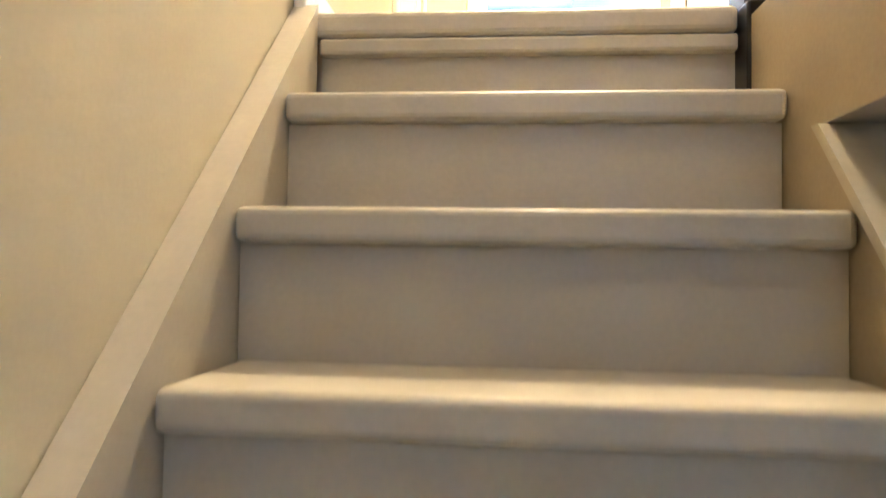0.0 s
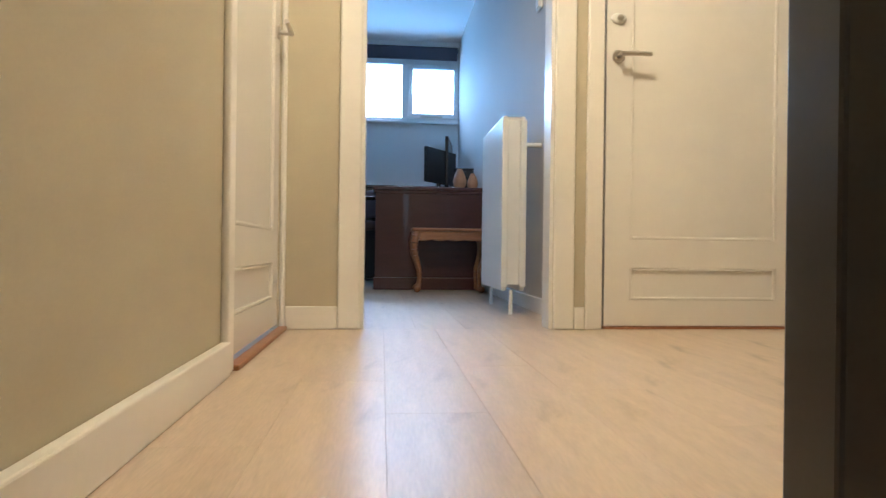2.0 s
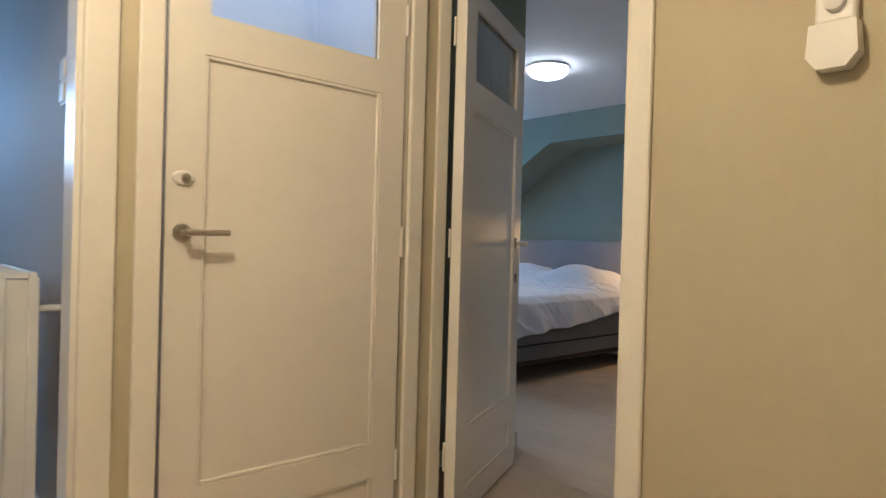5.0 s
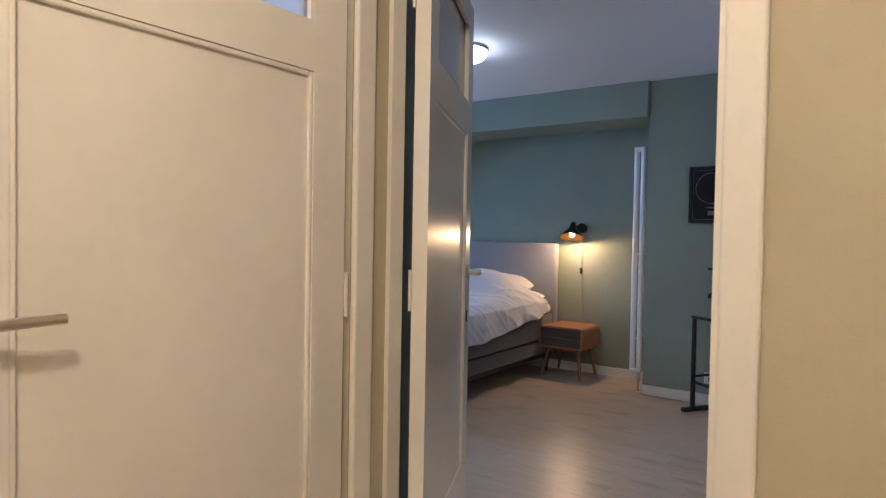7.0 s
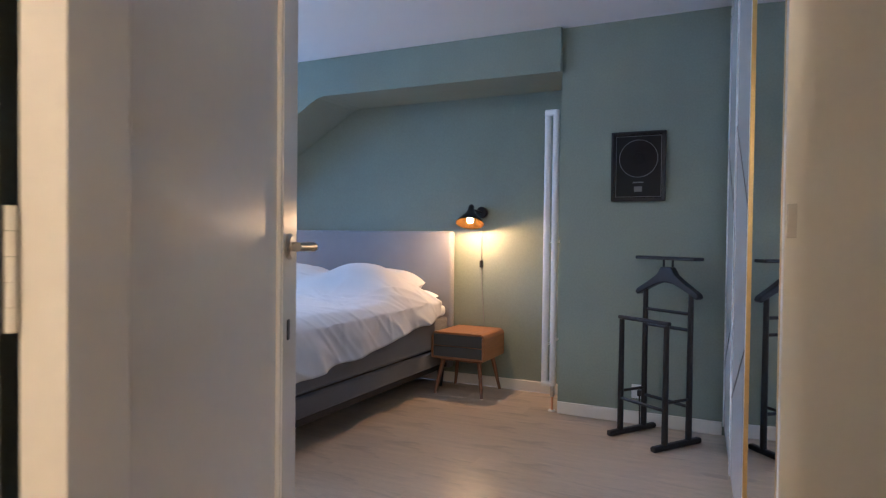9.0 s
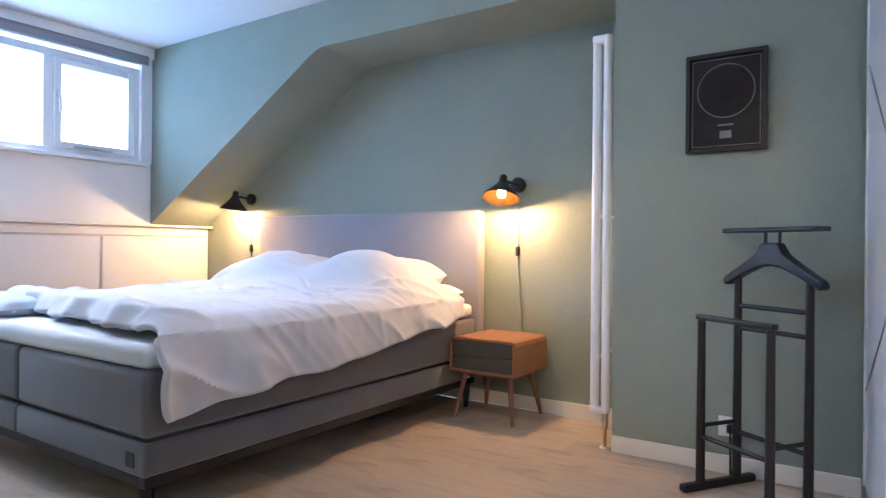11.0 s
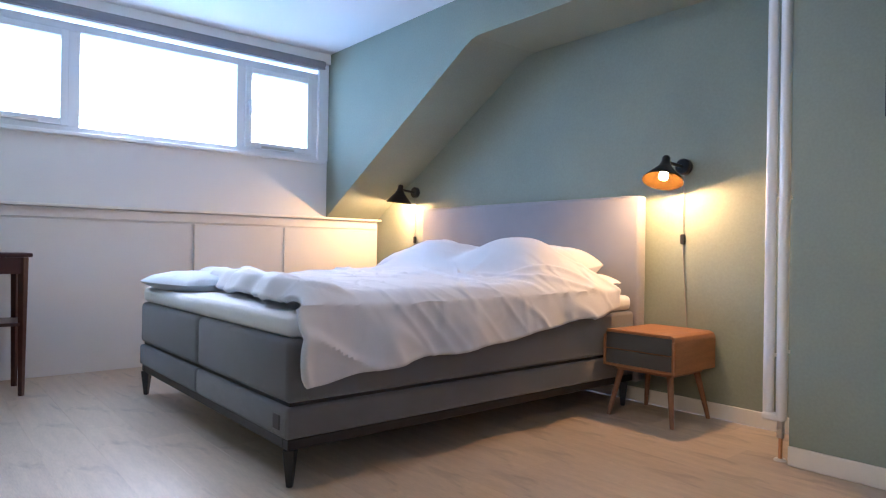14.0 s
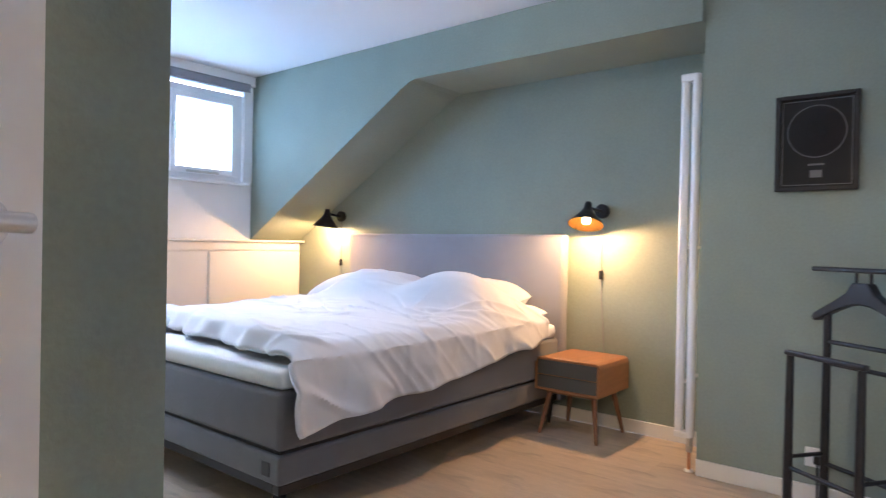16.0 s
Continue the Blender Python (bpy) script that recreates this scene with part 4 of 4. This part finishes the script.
def panel_radiator():
    t = thing("panel_radiator", "white double-panel radiator on the office wall", "radiator", (-0.10, 0.52, 0))
    for x in (-0.20, -0.115):
        bm = rbox(x, 0, 0.11, x + 0.022, 0.60, 0.92, 0.006, 2)
        part("panel", bm, M_RAD, t)
        part("end_cap", rbox(x - 0.004, -0.012, 0.13, x + 0.026, -0.001, 0.905, 0.005, 2), M_RAD, t)
    part("convector", boxes((-0.176, 0.012, 0.14, -0.117, 0.588, 0.895)), M_RAD, t)
    part("grille", boxes(*[(-0.178, 0.01 + i * 0.03, 0.902, -0.116, 0.018 + i * 0.03, 0.916) for i in range(20)]), M_RAD, t)
    for by in (0.08, 0.5):
        part("bracket", rods(((-0.10, by, 0.8), (-0.001, by, 0.8), 0.012)), M_RAD, t)
    part("valve", rods(((-0.15, 0.63, 0.76), (-0.15, 0.59, 0.76), 0.016), ((-0.15, 0.66, 0.76), (-0.15, 0.63, 0.76), 0.022)), M_PLASTIC, t, "white radiator valve", True)
    for py in (0.03, 0.56):
        part("feed_pipe", rods(((-0.15, py, 0.0), (-0.15, py, 0.115), 0.009)), M_RAD, t, smooth=True)


panel_radiator()


def monitor(place, turn, w, h, label):
    t = thing("monitor", label, "monitor", place, turn)
    part("screen", rbox(-w / 2, -0.015, 0.10, w / 2, 0.015, 0.10 + h, 0.005), M_SCREEN, t)
    part("stand", rods(((0, 0.02, 0.01), (0, 0.02, 0.2), 0.018)), M_SCREEN, t)
    part("foot", rbox(-0.11, -0.07, 0, 0.11, 0.09, 0.012, 0.004), M_SCREEN, t)


monitor((-0.36, 3.05, 0.755), 55, 0.50, 0.29, "black computer monitor turned on the desk")
monitor((-0.26, 3.35, 0.755), 80, 0.52, 0.42, "black computer monitor seen edge-on")
for vx, vy, vs in ((-0.27, 2.42, 1.0), (-0.165, 2.47, 0.82)):
    v = part("vase", lathe([(0.001, 0), (0.03, 0), (0.046, 0.03), (0.052, 0.06), (0.042, 0.10), (0.024, 0.14), (0.016, 0.155), (0.001, 0.156)], 26), M_VASE, smooth=True)
    v.matrix_world = Matrix.Translation((vx, vy, 0.755)) @ Matrix.Scale(vs, 4)
    tagged(v, "small pear-shaped tan wooden vase on the desk", "vase", "vases on the desk")
bx = thing("desk_box", "black box standing on the desk behind the vases", "box", (-0.21, 2.62, 0.755))
part("box_body", rbox(-0.075, 0, 0, 0.075, 0.10, 0.17, 0.006), M_SCREEN, bx)
part("box_lid", rbox(-0.077, -0.002, 0.171, 0.077, 0.102, 0.185, 0.004), M_SCREEN, bx)
back = thing("low_cabinet", "long black low cabinet under the office window", "cabinet", (-2.6, 3.55, 0))
part("body", rbox(0, 0, 0.04, 2.35, 0.42, 0.86, 0.004), M_SCREEN, back)
part("top", rbox(-0.01, -0.015, 0.861, 2.36, 0.43, 0.885, 0.004), M_BLACK, back)
part("plinth", boxes((0.03, 0.03, 0, 2.32, 0.40, 0.04)), M_BLACK, back)


def office_chair():
    t = thing("office_chair", "black office chair pushed to the desk", "office chair", (-1.15, 2.62, 0), -60)
    part("seat", rbox(-0.23, -0.22, 0.44, 0.23, 0.22, 0.51, 0.03, 3), M_BLIND, t, smooth=True)
    part("backrest", rbox(-0.21, 0.20, 0.54, 0.21, 0.25, 0.76, 0.022, 3), M_BLIND, t, smooth=True)
    part("back_stem", rods(((0, 0.1, 0.43), (0, 0.25, 0.47), 0.018), ((0, 0.25, 0.47), (0, 0.25, 0.62), 0.018)), M_SCREEN, t)
    part("column", rods(((0, 0, 0.09), (0, 0, 0.44), 0.028, 0.022)), M_CHROME, t, smooth=True)
    for s in (-1, 1):
        part("armrest", rbox(s * 0.27 - 0.03, -0.12, 0.66, s * 0.27 + 0.03, 0.12, 0.685, 0.01), M_SCREEN, t)
        part("arm_post", rods(((s * 0.27, 0, 0.66), (s * 0.2, 0, 0.45), 0.014)), M_SCREEN, t)
    for i in range(5):
        a = i * 1.2566
        c, s = math.cos(a), math.sin(a)
        part("base_arm", rods(((0, 0, 0.10), (0.27 * c, 0.27 * s, 0.07), 0.026, 0.015)), M_SCREEN, t)
        part("castor", rods(((0.27 * c - 0.02 * s, 0.27 * s + 0.02 * c, 0.027), (0.27 * c + 0.02 * s, 0.27 * s - 0.02 * c, 0.027), 0.027)), M_SCREEN, t)


office_chair()
sw = thing("light_switch", "white double light switch on the office wall", "light switch", (-0.101, 0.64, 1.50))
part("plate", rbox(-0.012, -0.04, -0.04, 0.0, 0.04, 0.12, 0.004), M_PLASTIC, sw)
for z in (-0.03, 0.045):
    part("rocker", rbox(-0.019, -0.028, z, -0.012, 0.028, z + 0.062, 0.004), M_PLASTIC, sw)

# ---- outside ----
structure("ground", boxes((-600, 4.6, -6.2, 600, 900, -6.0)), M_GROUND, "grey street ground far below the windows", "ground")
for hx, hw, hh in ((-9, 9, 2.0), (4, 11, 2.6), (18, 10, 2.2)):
    h = thing("house", "grey roofed house across the street", "house", (hx, 26, -6))
    part("wall", boxes((0, 0, 0, hw, 8, 6.2 + hh - 2)), M_OFFICE, h)
    part("roof", prism([(-0.4, 6.2 + hh - 2), (4, 8.0 + hh - 2), (8.4, 6.2 + hh - 2)], "x", -0.2, hw + 0.2), M_ROOF, h)
    part("chimney", rbox(hw * 0.6, 3.6, 7.4 + hh - 2, hw * 0.6 + 0.8, 4.4, 9.0 + hh - 2, 0.02), M_ROOF, h)

# ---- floor boards ----
PLANK, LONG = 0.19, 1.28
plank_meshes = {}


def plank_mesh(w, l):
    key = (round(w, 3), round(l, 3))
    if key not in plank_meshes:
        bm = boxes((0, 0, -0.010, w - 0.0004, l - 0.0004, 0.0))
        top = [e for e in bm.edges if all(v.co.z > -0.001 for v in e.verts)]
        bmesh.ops.bevel(bm, geom=top, offset=0.0004, segments=1, affect="EDGES")
        plank_meshes[key] = mesh_of("floor_board", bm, M_FLOOR)
    return plank_meshes[key]


def laid(name, label, x0, y0, x1, y1):
    base = structure(name, boxes((x0, y0, -0.25, x1, y1, -0.0105)), M_JOINT, label, "floor")
    i, x = 0, x0
    while x < x1 - 0.01:
        w = min(PLANK, x1 - x)
        y, cut = y0, LONG * (0.35 + 0.37 * (i * 0.618 % 1) * 1.6) % LONG
        while y < y1 - 0.005:
            l = min(cut if cut > 0.15 else LONG, y1 - y)
            ob = new("floor_board", plank_mesh(w, l))
            ob.location = (x, y, 0)
            ob.parent = base
            y, cut = y + l, LONG
        x, i = x + w, i + 1


laid("floor_hall", "pale oak laminate hall floor", -1.22, -1.852, 0.95, 0.0)
laid("floor_landing", "pale oak laminate landing floor", -0.362, -3.3, 0.95, -1.852)
laid("floor_office", "pale oak laminate office floor", -3.0, 0.0, -0.02, 4.0)
laid("floor_bedroom", "pale oak laminate bedroom floor", 0.95, -1.15, 4.95, 4.0)
structure("floor_cupboard", boxes((-0.02, 0.0, -0.25, 0.95, 0.9, -0.001)), M_FLOOR, "pale cupboard floor", "floor")
